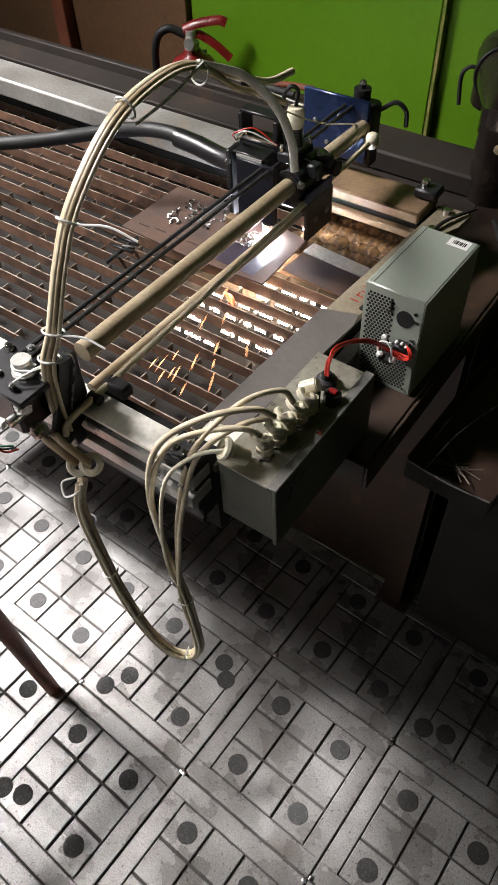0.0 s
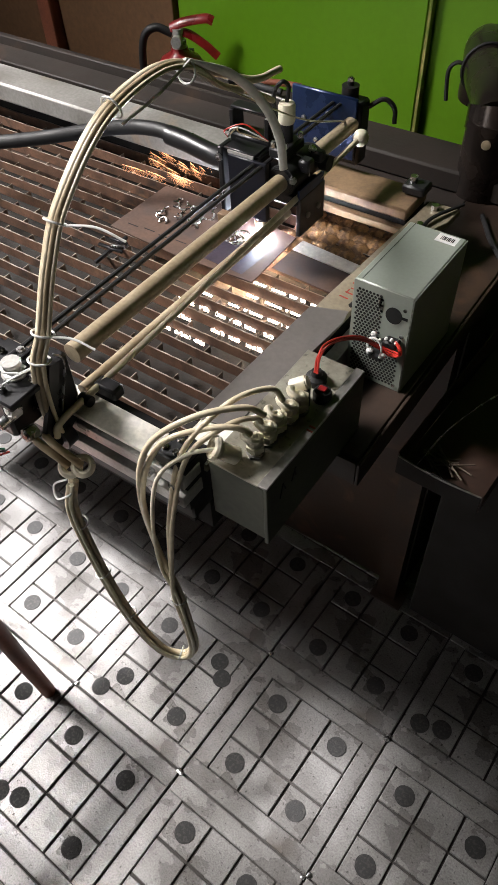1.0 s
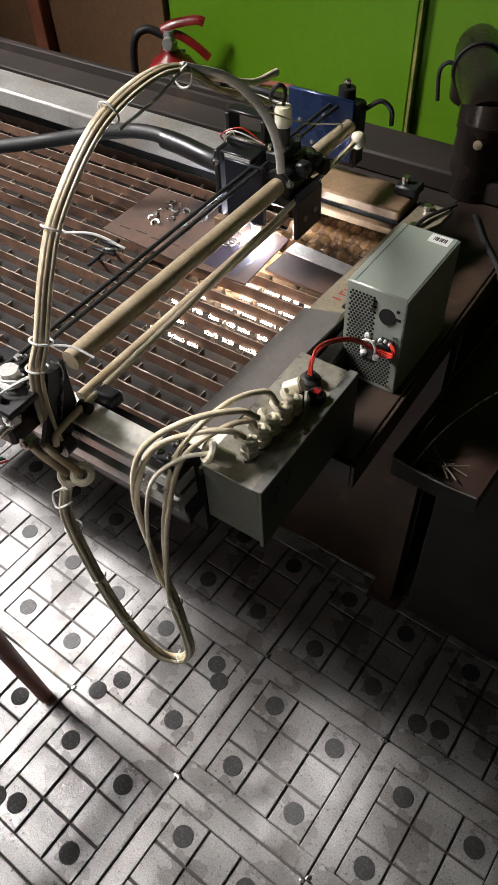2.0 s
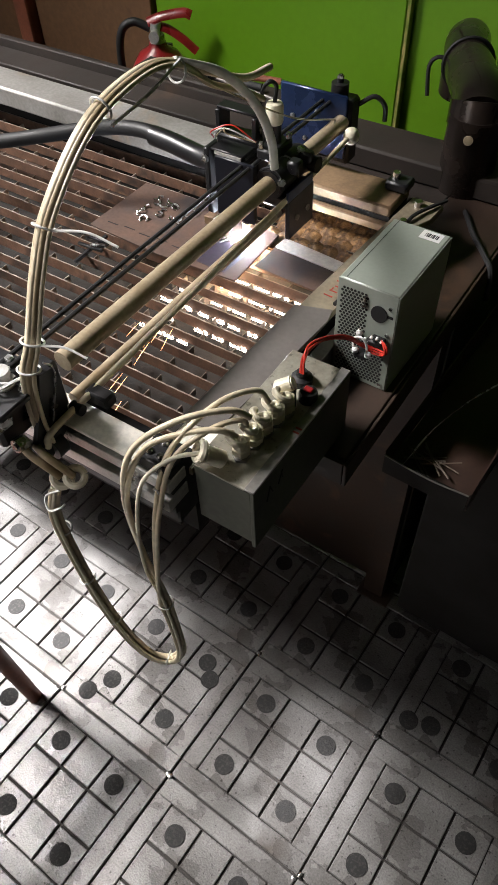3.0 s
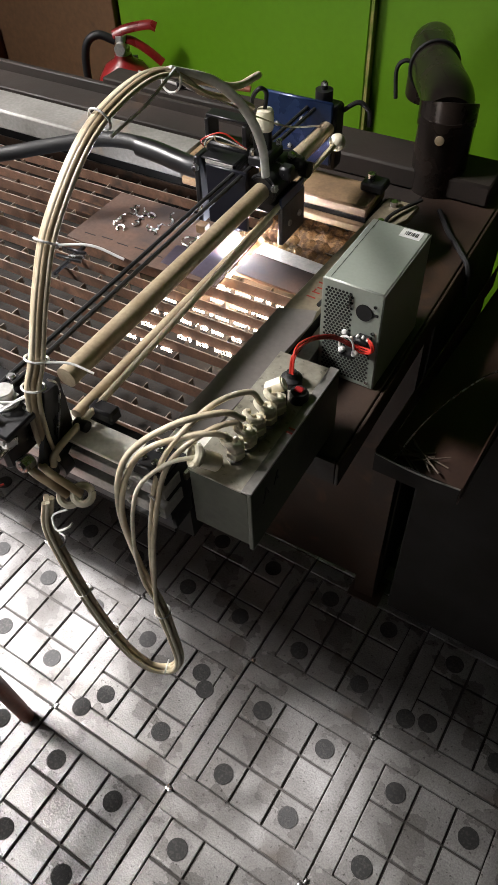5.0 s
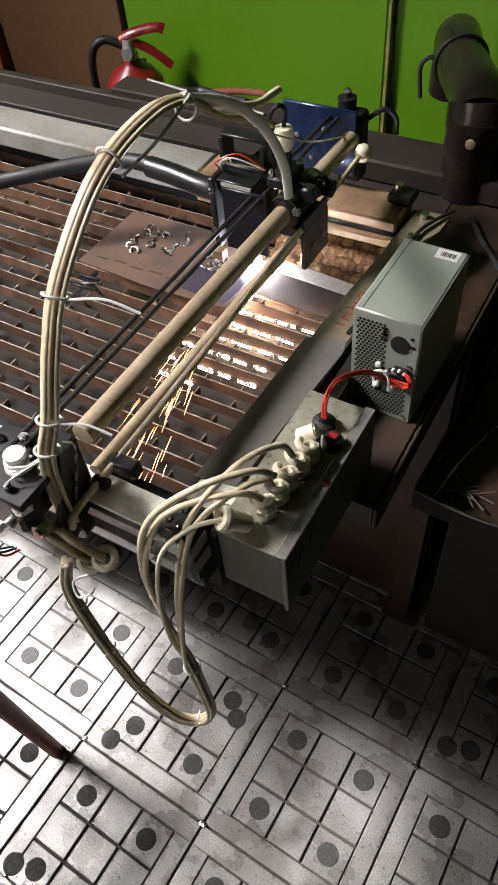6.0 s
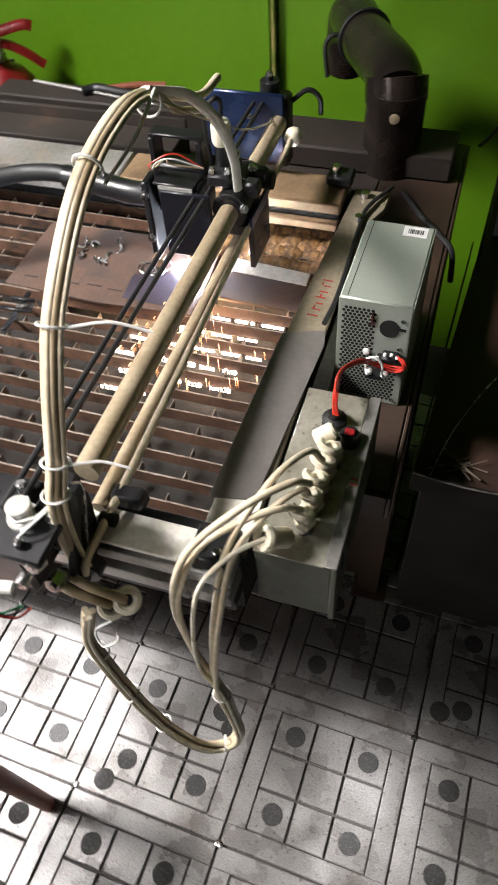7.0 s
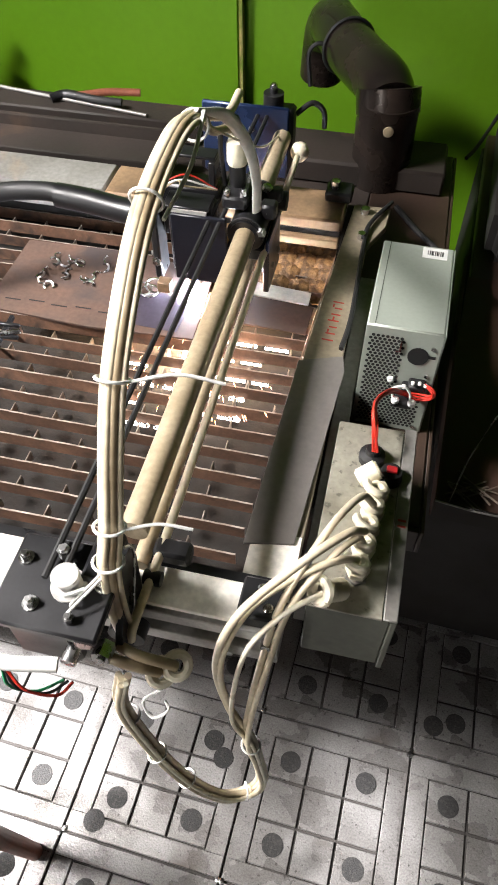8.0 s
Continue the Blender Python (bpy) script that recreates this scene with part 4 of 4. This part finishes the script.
def psu_wires():
    t = thing("red_wire_loop", "red wires from the control box to the power supply", "wires")
    a = Vector((0.1055, 0.262, 0.944))
    for k in range(3):
        o = Vector((0.003 * (k % 2), 0.002 * k, 0.0025 * k))
        pts = [a + Vector((0.002 * k, 0, 0)), a + Vector((-0.004, 0.014, 0.014)) + o, Vector((0.098, 0.318, 0.944)) + o * 0.6, Vector((0.110, 0.352, 0.928)) + o * 0.6, Vector((0.124, 0.372, 0.908)) + o * 0.5,
               Vector((0.138, 0.374, 0.902)) + o, Vector((0.151, 0.372, 0.908)) + o * 0.6, Vector((0.152, 0.371, 0.918)) + o * 0.6, Vector((0.143, 0.378, 0.922))]
        part("wire", sweep(pts, 0.0013, 7), M_REDWIRE, t)
    part("white_wire", sweep([(0.114, 0.366, 0.908), (0.112, 0.368, 0.918), (0.122, 0.368, 0.924), (0.130, 0.368, 0.916), (0.132, 0.366, 0.902)], 0.0014, 7), M_WHITE, t)
    part("joiner", box(0.114, 0.134, 0.364, 0.378, 0.893, 0.903, 0.003), M_RUBBER, t)
    for x in (0.117, 0.134):
        part("crimp", lathe([(0.004, 0), (0.0042, 0.004), (0.002, 0.006)], 10, (x, 0.366, 0.902)), M_WHITE, t)
    return t


psu_wires()

# ---- extraction pipe ----
def pipe():
    t = thing("extraction_pipe", "burnt brown steel extraction pipe with an elbow on the bench", "pipe", MACH)
    c = Vector((0.060, 0.894, 0))
    r = 0.045
    part("lower_section", sweep([c + Vector((0, 0, z)) for z in (0.8305, 0.86, 0.90, 0.955)], r, 28, 3), M_PIPE, t)
    part("joint_band", sweep([c + Vector((0, 0, 0.935)), c + Vector((-0.004, 0.012, 0.966))], r + 0.0018, 28, 0), M_PIPE, t)
    up = [(0.059, 0.900, 0.945), (0.046, 0.934, 0.957), (0.013, 0.99, 0.957), (-0.021, 1.05, 0.956), (-0.048, 1.115, 0.954), (-0.066, 1.170, 0.941), (-0.079, 1.212, 0.90), (-0.085, 1.228, 0.8305)]
    part("elbow", sweep(up, 0.0405, 28, 5), M_PIPE, t)
    e = Vector((-0.021, 1.05, 0.956))
    part("strap", torus(e, Vector((-0.46, 0.88, 0.0)), 0.0428, 0.0028, 24, 6), M_RUBBER, t)
    f = e + Vector((-0.036, -0.016, 0.008))
    part("handle", sweep([f, f + Vector((-0.014, -0.004, 0.000)), f + Vector((-0.024, -0.008, -0.016)), f + Vector((-0.018, -0.012, -0.062))], 0.0036, 8), M_RUBBER, t)
    f = e + Vector((0.038, 0.016, -0.010))
    part("handle", sweep([f, f + Vector((0.014, 0.002, -0.004)), f + Vector((0.017, 0.0, -0.030)), f + Vector((0.016, -0.002, -0.055))], 0.0036, 8), M_RUBBER, t)
    b = c + Vector((0.006, -0.0445, 0.930))
    part("badge", lathe([(0.0075, -0.001), (0.0075, 0.002), (0.004, 0.003)], 16), M_TAN, t, "round tan sticker").matrix_basis = Matrix.Translation(b) @ Vector((0.13, -0.99, 0)).to_track_quat("Z", "Y").to_matrix().to_4x4()
    return t


pipe()

def bench_clutter():
    w = thing("black_cable", "black cable lying over the bench behind the power supply", "cable", MACH)
    part("cable", sweep([(0.096, 0.815, 0.8345), (0.112, 0.79, 0.8345), (0.130, 0.762, 0.8345), (0.165, 0.718, 0.8345), (0.186, 0.695, 0.826), (0.192, 0.690, 0.78)], 0.0042, 8), M_RUBBER, w)
    w = thing("wall_cable", "thin black cable rising from the bench to the wall", "cable")
    part("cable", sweep([(0.158, 0.985, 0.8332), (0.175, 1.03, 0.836), (0.215, 1.16, 0.86), (0.262, 1.30, 0.905), (0.29, 1.385, 0.95)], 0.0032, 8), M_RUBBER, w)
    k = thing("dark_steel_box", "dark steel box with rounded edges right of the bench", "box")
    part("body", box(0.212, 0.80, 0.83, 1.24, 0.7425, 0.845, 0.02, seg=3), M_SHADEBLACK, k)


bench_clutter()

# ---- fire extinguisher ----
def extinguisher():
    t = thing("fire_extinguisher", "red fire extinguisher with a black hose hung on the board", "fire extinguisher", pose(-0.985, 1.272, 0.29, 0, 0, 28))
    part("cylinder", lathe([(0.070, 0), (0.077, 0.008), (0.077, 0.365), (0.072, 0.395), (0.052, 0.425), (0.026, 0.440), (0.022, 0.452)], 32), M_RED, t, "dusty dark red cylinder")
    part("valve", lathe([(0.020, 0), (0.020, 0.018), (0.015, 0.022), (0.015, 0.046)], 16, (0, 0, 0.452)), M_ALU, t)
    part("lever_top", sweep([(-0.020, 0, 0.498), (0.016, 0, 0.512), (0.075, 0, 0.522), (0.096, 0, 0.516)], 0.0125, 10, flat=0.4), M_RED, t)
    part("lever_bottom", sweep([(-0.010, 0, 0.486), (0.024, 0, 0.486), (0.066, 0, 0.462), (0.104, 0, 0.430)], 0.0115, 10, flat=0.4), M_RED, t)
    part("gauge", cyl((0, -0.017, 0.474), (0, -0.032, 0.474), 0.014, 16), M_ALU, t)
    part("hose", sweep([(-0.016, 0, 0.484), (-0.058, -0.004, 0.500), (-0.092, -0.008, 0.476), (-0.104, -0.008, 0.40), (-0.100, -0.004, 0.26), (-0.092, 0, 0.14)], 0.0105, 12), M_RUBBER, t, "black rubber hose")
    part("bracket", box(-0.02, 0.02, 0.070, 0.082, 0.30, 0.42, 0.001), M_BLACK, t)
    return t


extinguisher()

# ---- scrap tray and the near black block for the shade under it ----
def scrap_tray():
    t = thing("scrap_tray", "open brown sheet metal tray with welding rods", "tray")
    x0, x1, y0, y1, zb, zt = 0.186, 0.300, 0.345, 0.80, 0.742, 0.780
    part("bottom", slab([(x0, y0), (x1, y0 + 0.005), (x1 + 0.02, y1), (x0 + 0.01, y1)], zb, zb + 0.002), M_TRAY, t)
    # front wall blackened, its shade is put into the colour
    part("front_wall", box(x0, x1, y0 - 0.001, y0 + 0.001, zb, zt - 0.006), M_SHADEBLACK, t)
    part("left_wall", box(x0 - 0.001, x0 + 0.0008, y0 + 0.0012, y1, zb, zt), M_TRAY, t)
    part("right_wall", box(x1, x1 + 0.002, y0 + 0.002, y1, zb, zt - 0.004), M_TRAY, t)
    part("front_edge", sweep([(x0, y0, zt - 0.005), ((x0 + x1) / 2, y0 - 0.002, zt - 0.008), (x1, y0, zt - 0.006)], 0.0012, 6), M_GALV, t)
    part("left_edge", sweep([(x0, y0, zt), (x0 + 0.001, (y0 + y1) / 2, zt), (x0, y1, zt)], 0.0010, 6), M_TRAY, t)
    # added block, fills the dark gap under the tray with black
    s = thing("tray_gap_block", "added near black block for the shade under the scrap tray", "cabinet")
    part("body", box(0.196, 1.1, 0.56, 1.25, 0.03, 0.7155, 0.003), M_SHADEBLACK, s)
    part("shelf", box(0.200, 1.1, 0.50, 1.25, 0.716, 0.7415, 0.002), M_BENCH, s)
    part("plinth", box(0.23, 1.08, 0.60, 1.23, -0.004, 0.0295), M_SHADEBLACK, s)
    rng = random.Random(4)
    for k in range(9):
        a = rng.uniform(-0.5, 0.35) if k < 6 else rng.uniform(0.6, 1.0)
        x, y = 0.226 + rng.uniform(-0.01, 0.02), 0.385 + rng.uniform(-0.012, 0.016)
        r = thing("welding_rod", "short pale welding rod stub in the tray", "welding rod", pose(x, y, 0.7462 + 0.0028 * (k % 3), 0, 0, math.degrees(a) - 20), "rod stubs in the tray")
        part("rod", cyl((-0.022, 0, 0), (0.030 + 0.006 * rng.random(), 0, 0), 0.0010 + 0.0003 * (k % 2), 8), M_ROD, r)
    w = thing("long_wire", "long pale wire curving out of the tray", "wire")
    part("wire", sweep([(0.205, 0.365, 0.748), (0.222, 0.42, 0.786), (0.262, 0.50, 0.815), (0.325, 0.575, 0.83), (0.40, 0.63, 0.835)], 0.0011, 6), M_BRIGHT, w)


scrap_tray()

# ---- cut parts and scraps lying on the sheet ----
def scraps():
    rng = random.Random(11)
    for k in range(9):
        x, y = -0.358 + 0.037 * (k % 4) / 1.6 + rng.uniform(-0.013, 0.013), 0.585 - 0.028 * (k // 4) + rng.uniform(-0.008, 0.008)
        p = thing("cut_part", "small shiny cut steel part on the sheet", "steel part", MACH @ pose(x, y, 0.8315, rng.uniform(-25, 25), rng.uniform(-25, 25), rng.uniform(0, 180)), "cut parts on the sheet")
        bm = torus((0, 0, 0), (0, 0, 1), 0.0065, 0.0016, 14, 6, arc=0.55 + 0.4 * rng.random())
        bm = sweep([(0.006, 0, 0), (0.013, 0.003, 0.001), (0.018, -0.002, 0.001)], 0.0015, 6, 3, bm)
        part("piece", bm, M_BRIGHT, p)
    for k, (x, y, r) in enumerate(((-0.222, 0.556, 0.015), (-0.208, 0.552, 0.012), (-0.203, 0.563, 0.013))):
        p = thing("cut_ring", "thin shiny ring cut from the sheet", "steel ring", MACH @ pose(x, y, 0.8312 + 0.0015 * k, 8 * k - 8, 6 - 5 * k, 40 * k), "cut rings on the sheet")
        part("ring", torus((0, 0, 0), (0, 0, 1), r, 0.0013, 22, 6), M_BRIGHT, p)
    c = thing("steel_clamp", "dark steel bar clamp lying on the slats", "clamp", MACH @ pose(-0.367, 0.4286, 0.8262, 0, 0, 3))
    part("bar", box(-0.003, 0.003, -0.040, 0.040, 0, 0.006, 0.001), M_BLACK, c)
    part("cross_bar", box(-0.022, 0.026, -0.006, 0.000, 0.0062, 0.011, 0.001), M_BLACK, c)
    part("cross_bar", box(-0.016, 0.020, 0.016, 0.021, 0.0062, 0.011, 0.001), M_BLACK, c)
    part("screw", cyl((0.004, -0.003, 0.0125), (0.026, 0.006, 0.0125), 0.0035, 10), M_BRIGHT, c)
    p = thing("pliers", "old pliers lying at the back of the bench", "pliers", MACH @ pose(-0.43, 0.955, 0.8755, 0, 0, 8))
    part("jaw", sweep([(-0.075, 0.0, 0), (-0.055, 0.012, 0.002), (-0.03, 0.004, 0.004)], 0.008, 10, flat=0.6), M_BLACK, p)
    part("handle", sweep([(-0.03, 0.004, 0.004), (0.02, 0.016, 0.006), (0.075, 0.022, 0.004)], 0.0065, 10, flat=0.7), M_WOOD, p)
    part("handle", sweep([(-0.03, 0.004, 0.004), (0.01, -0.012, 0.006), (0.05, -0.014, 0.004)], 0.0065, 10, flat=0.7), M_RUBBER, p)
    b = thing("flat_steel_bar", "dark flat steel bar on the back of the bench", "steel bar", MACH)
    part("bar", box(-0.68, -0.24, 0.925, 0.984, 0.8305, 0.868, 0.003), M_DARKBAR, b)
    r = thing("thin_steel_rod", "thin pale steel rod on the back of the bench", "steel rod", MACH)
    part("rod", cyl((-0.62, 0.975, 0.8715), (-0.33, 0.930, 0.8715), 0.003, 10), M_GALV, r)
    # unreadable red marker writing on the rail, as bars
    w = thing("marker_writing", "red marker writing on the side rail", "writing", MACH @ pose(0.044, 0.445, 0.8933, 0, 0, 87))
    for k in range(7):
        part("bar", box(0.011 * k, 0.011 * k + 0.002, -0.007, 0.006 - 0.002 * (k % 3), 0, 0.0004), M_REDINK, w)
        if k % 2:
            part("bar", box(0.011 * k + 0.0022, 0.011 * k + 0.008, -0.001 + 0.002 * (k % 3), 0.001 + 0.002 * (k % 3), 0, 0.0004), M_REDINK, w)


scraps()

# ---- wooden stand on the floor ----
def chair():
    t = thing("wooden_stand", "reddish wooden stand on the iron floor, with an unseen top added for shade", "stand", pose(-0.53, -0.29, 0))
    for sx, sy in ((1, 1), (-1, 1), (-1, -1), (1, -1)):
        part("leg", cyl((0.197 * sx, 0.245 * sy, 0), (0.192 * sx, 0.222 * sy, 0.45), 0.0145, 14, 0.018), M_WOOD, t)
    for sy in (1, -1):
        part("rail", box(-0.175, 0.175, 0.222 * sy - 0.008, 0.222 * sy + 0.008, 0.415, 0.445, 0.002), M_WOOD, t)
    for sx in (1, -1):
        part("rail", box(0.192 * sx - 0.008, 0.192 * sx + 0.008, -0.205, 0.205, 0.415, 0.445, 0.002), M_WOOD, t)
    # unseen slatted top, added to half shade the floor beside it
    for k in range(6):
        part("slat", box(-0.20, 0.20, -0.215 + 0.073 * k, -0.177 + 0.073 * k, 0.4505, 0.464, 0.003), M_WOOD, t)
    return t


chair()

# ---- floor plates ----
def tile_mesh(variant):
    bm = bmesh.new()
    g, P = 0.0020, 0.30
    lo, hi = 0.040, 0.260
    cuts = [lo, 0.1133, 0.1867, hi]

    def block(x0, x1, y0, y1, z, b=0.0012, m=0):
        v = [bm.verts.new((x, y, zz)) for zz, q in ((-0.006, 0), (z - b, 0), (z, b)) for x, y in ((x0 + q, y0 + q), (x1 - q, y0 + q), (x1 - q, y1 - q), (x0 + q, y1 - q))]
        for r in (0, 4):
            for k in range(4):
                bm.faces.new((v[r + k], v[r + (k + 1) % 4], v[r + 4 + (k + 1) % 4], v[r + 4 + k])).material_index = m
        bm.faces.new(v[8:12]).material_index = m

    w = 0.0025
    block(g, P - g, g, lo - w, 0)
    block(g, P - g, hi + w, P - g, 0)
    block(g, lo - w, lo - w, hi + w, 0)
    block(hi + w, P - g, lo - w, hi + w, 0)
    for i in range(3):
        for j in range(3):
            a, b, c, d = cuts[i], cuts[i + 1], cuts[j], cuts[j + 1]
            block(a + w * (i > 0), b - w * (i < 2), c + w * (j > 0), d - w * (j < 2), 0.0003 * ((i * 5 + j * 3 + variant) % 3) - 0.0003)
    spots = [(0.077, 0.077), (0.223, 0.077), (0.077, 0.223), (0.223, 0.223)]
    if variant == 1:
        spots += [(0.035, 0.062)]
    if variant == 2:
        spots += [(0.250, 0.196), (0.05, 0.03)]
    rng = random.Random(variant)
    for x, y in spots:
        n = 18
        ring = [bm.verts.new((x + (0.0192 + 0.0008 * rng.random()) * math.cos(2 * math.pi * k / n), y + (0.0192 + 0.0008 * rng.random()) * math.sin(2 * math.pi * k / n), 0.0012)) for k in range(n)]
        low = [bm.verts.new((v.co.x, v.co.y, -0.002)) for v in ring]
        bm.faces.new(ring).material_index = 1
        for k in range(n):
            bm.faces.new((low[k], low[(k + 1) % n], ring[(k + 1) % n], ring[k])).material_index = 1
    me = bpy.data.meshes.new("tile")
    bmesh.ops.recalc_face_normals(bm, faces=bm.faces)
    bm.to_mesh(me)
    bm.free()
    me.materials.append(M_TILE)
    me.materials.append(M_DISC)
    return me


def floor_tiles():
    meshes = [tile_mesh(k) for k in range(3)]
    rng = random.Random(7)
    special = {(-1, 0): 2}
    for i in range(-8, 8):
        for j in range(-8, 4):
            ob = new("tile", meshes[special.get((i, j), 1 if rng.random() < 0.12 else 0)])
            ob.parent = floor
            ob.location = (0.30 * i, 0.30 * j, 0.0004 * rng.uniform(-1, 1))
            ob.rotation_euler = (rng.uniform(-0.004, 0.004), rng.uniform(-0.004, 0.004), 0)
    blob = None
    for i, j in ((0, 0), (0, 1), (1, 1), (1, 0), (-1, 0), (-2, 1), (-1, 1), (2, 1), (1, 2), (-3, 1), (0, -1), (-2, 0)):
        bm = bmesh.new()
        r2 = random.Random(i * 17 + j * 5)
        for k in range(3):
            r = bmesh.ops.create_icosphere(bm, subdivisions=1, radius=0.0032 + 0.003 * r2.random())
            bmesh.ops.transform(bm, verts=r["verts"], matrix=Matrix.Translation((r2.uniform(-0.006, 0.006), r2.uniform(-0.006, 0.006), 0.0005)) @ Matrix.Diagonal((1, 1.1, 0.5, 1)))
        ob = part("corner_rivet", bm, M_BRIGHT, floor)
        ob.location = (0.30 * i, 0.30 * j, 0.001)


floor_tiles()


# ---- sparks ----
def sparks(name, label, count, seed, origin, reach, spread, length, radius, material, height=0.02):
    """A shower of thin glowing streaks that fly from one point."""
    rng = random.Random(seed)
    bm = bmesh.new()
    for k in range(count):
        a = math.atan2(reach[1], reach[0]) + rng.gauss(0, spread)
        far = math.hypot(*reach) * (0.38 + 0.62 * rng.random() ** 0.8)
        ln = length * rng.uniform(0.4, 1.0)
        d = Vector((math.cos(a), math.sin(a), rng.uniform(-0.05, 0.04)))
        p = Vector(origin) + d * far
        p.z = origin[2] + height * rng.random()
        sweep([p, p + d * ln * 0.5 + Vector((0, 0, 0.001)), p + d * ln], lambda u, r=radius * rng.uniform(0.6, 1.2): r * (0.3 + math.sin(math.pi * u)), 5, 0, bm)
    ob = tagged(part(name, bm, material), label, "sparks", kind="stuff")
    ob.matrix_world = MACH
    return ob


stream = sparks("spark_stream", "fan of orange sparks flying from the cut over the slats", 70, 3, (-0.168, 0.571, 0.829), (0.073, -0.379), 0.075, 0.045, 0.00036, M_SPARK)
wisps = sparks("spark_wisps", "few thin orange sparks flying over the slats", 12, 8, (-0.192, 0.571, 0.829), (0.050, -0.363), 0.06, 0.06, 0.00036, M_SPARK)
burst = sparks("spark_burst", "scattered glowing sparks over the front slats", 20, 21, (-0.209, 0.571, 0.832), (0.093, -0.341), 0.24, 0.035, 0.0004, M_SPARK, 0.03)
glints = sparks("spark_glints", "bright spark glints between the slats under the torch", 60, 14, (-0.147, 0.593, 0.826), (0.022, -0.242), 0.26, 0.012, 0.0006, M_SPARK, 0.004)
rear = sparks("spark_trail", "orange sparks flying behind the torch under the lead", 24, 31, (-0.224, 0.604, 0.834), (-0.264, 0.082), 0.13, 0.06, 0.0005, M_SPARK, 0.03)
ember = tagged(part("glowing_ember", sweep([(-0.164, 0.431, 0.8277), (-0.147, 0.424, 0.8293), (-0.134, 0.413, 0.8277)], lambda u: 0.001 + 0.004 * math.sin(math.pi * u), 8), M_HOT), "red glowing ember lying on the slats", "ember")
ember.matrix_world = MACH

# ---- what moves ----
SLIDE = [(0.0, 0.0), (0.5, 0.002), (1.0, 0.002), (2.5, 0.015), (3.0, 0.016), (3.5, 0.019), (4.0, 0.023), (5.5, 0.038), (6.0, 0.037), (6.5, 0.033), (7.0, 0.030), (7.5, 0.033), (8.0, 0.038)]
CROSS = [0.516, 0.520, 0.523, 0.520, 0.517, 0.515, 0.514, 0.524, 0.516, 0.509, 0.506, 0.504, 0.503]


def motions():
    walk(gantry_thing, [(t, MACH @ pose(x, 0, 0)) for t, x in SLIDE])
    walk(torch_thing, [(t, MACH @ pose(x, y, 0)) for (t, x), y in zip(SLIDE, CROSS)])

    low = MACH @ pose(0, 0, -0.112)

    def flash(ob, shows):
        """Up over the slats during each stretch, down in the bed otherwise."""
        rows = []
        for a, b, drift in shows:
            rows += [(a - 0.034, low)] if a > 0 else []
            rows += [(a, MACH), (b, MACH @ pose(0, drift, 0))]
            rows += [(b + 0.034, low)] if b < 8 else []
        if rows[0][0] > 0:
            rows.insert(0, (0.0, low))
        if rows[-1][0] < 8:
            rows.append((8.0, low))
        walk(ob, rows)

    flash(stream, [(5.3, 6.2, -0.03)])
    flash(wisps, [(2.2, 3.1, -0.04)])
    flash(rear, [(0.3, 1.0, 0.01)])
    flash(burst, [(0.0, 0.1, -0.03)])
    flash(glints, [(7.0, 8.0, -0.015)])
    flash(ember, [(0.0, 0.2, 0.0)])


motions()
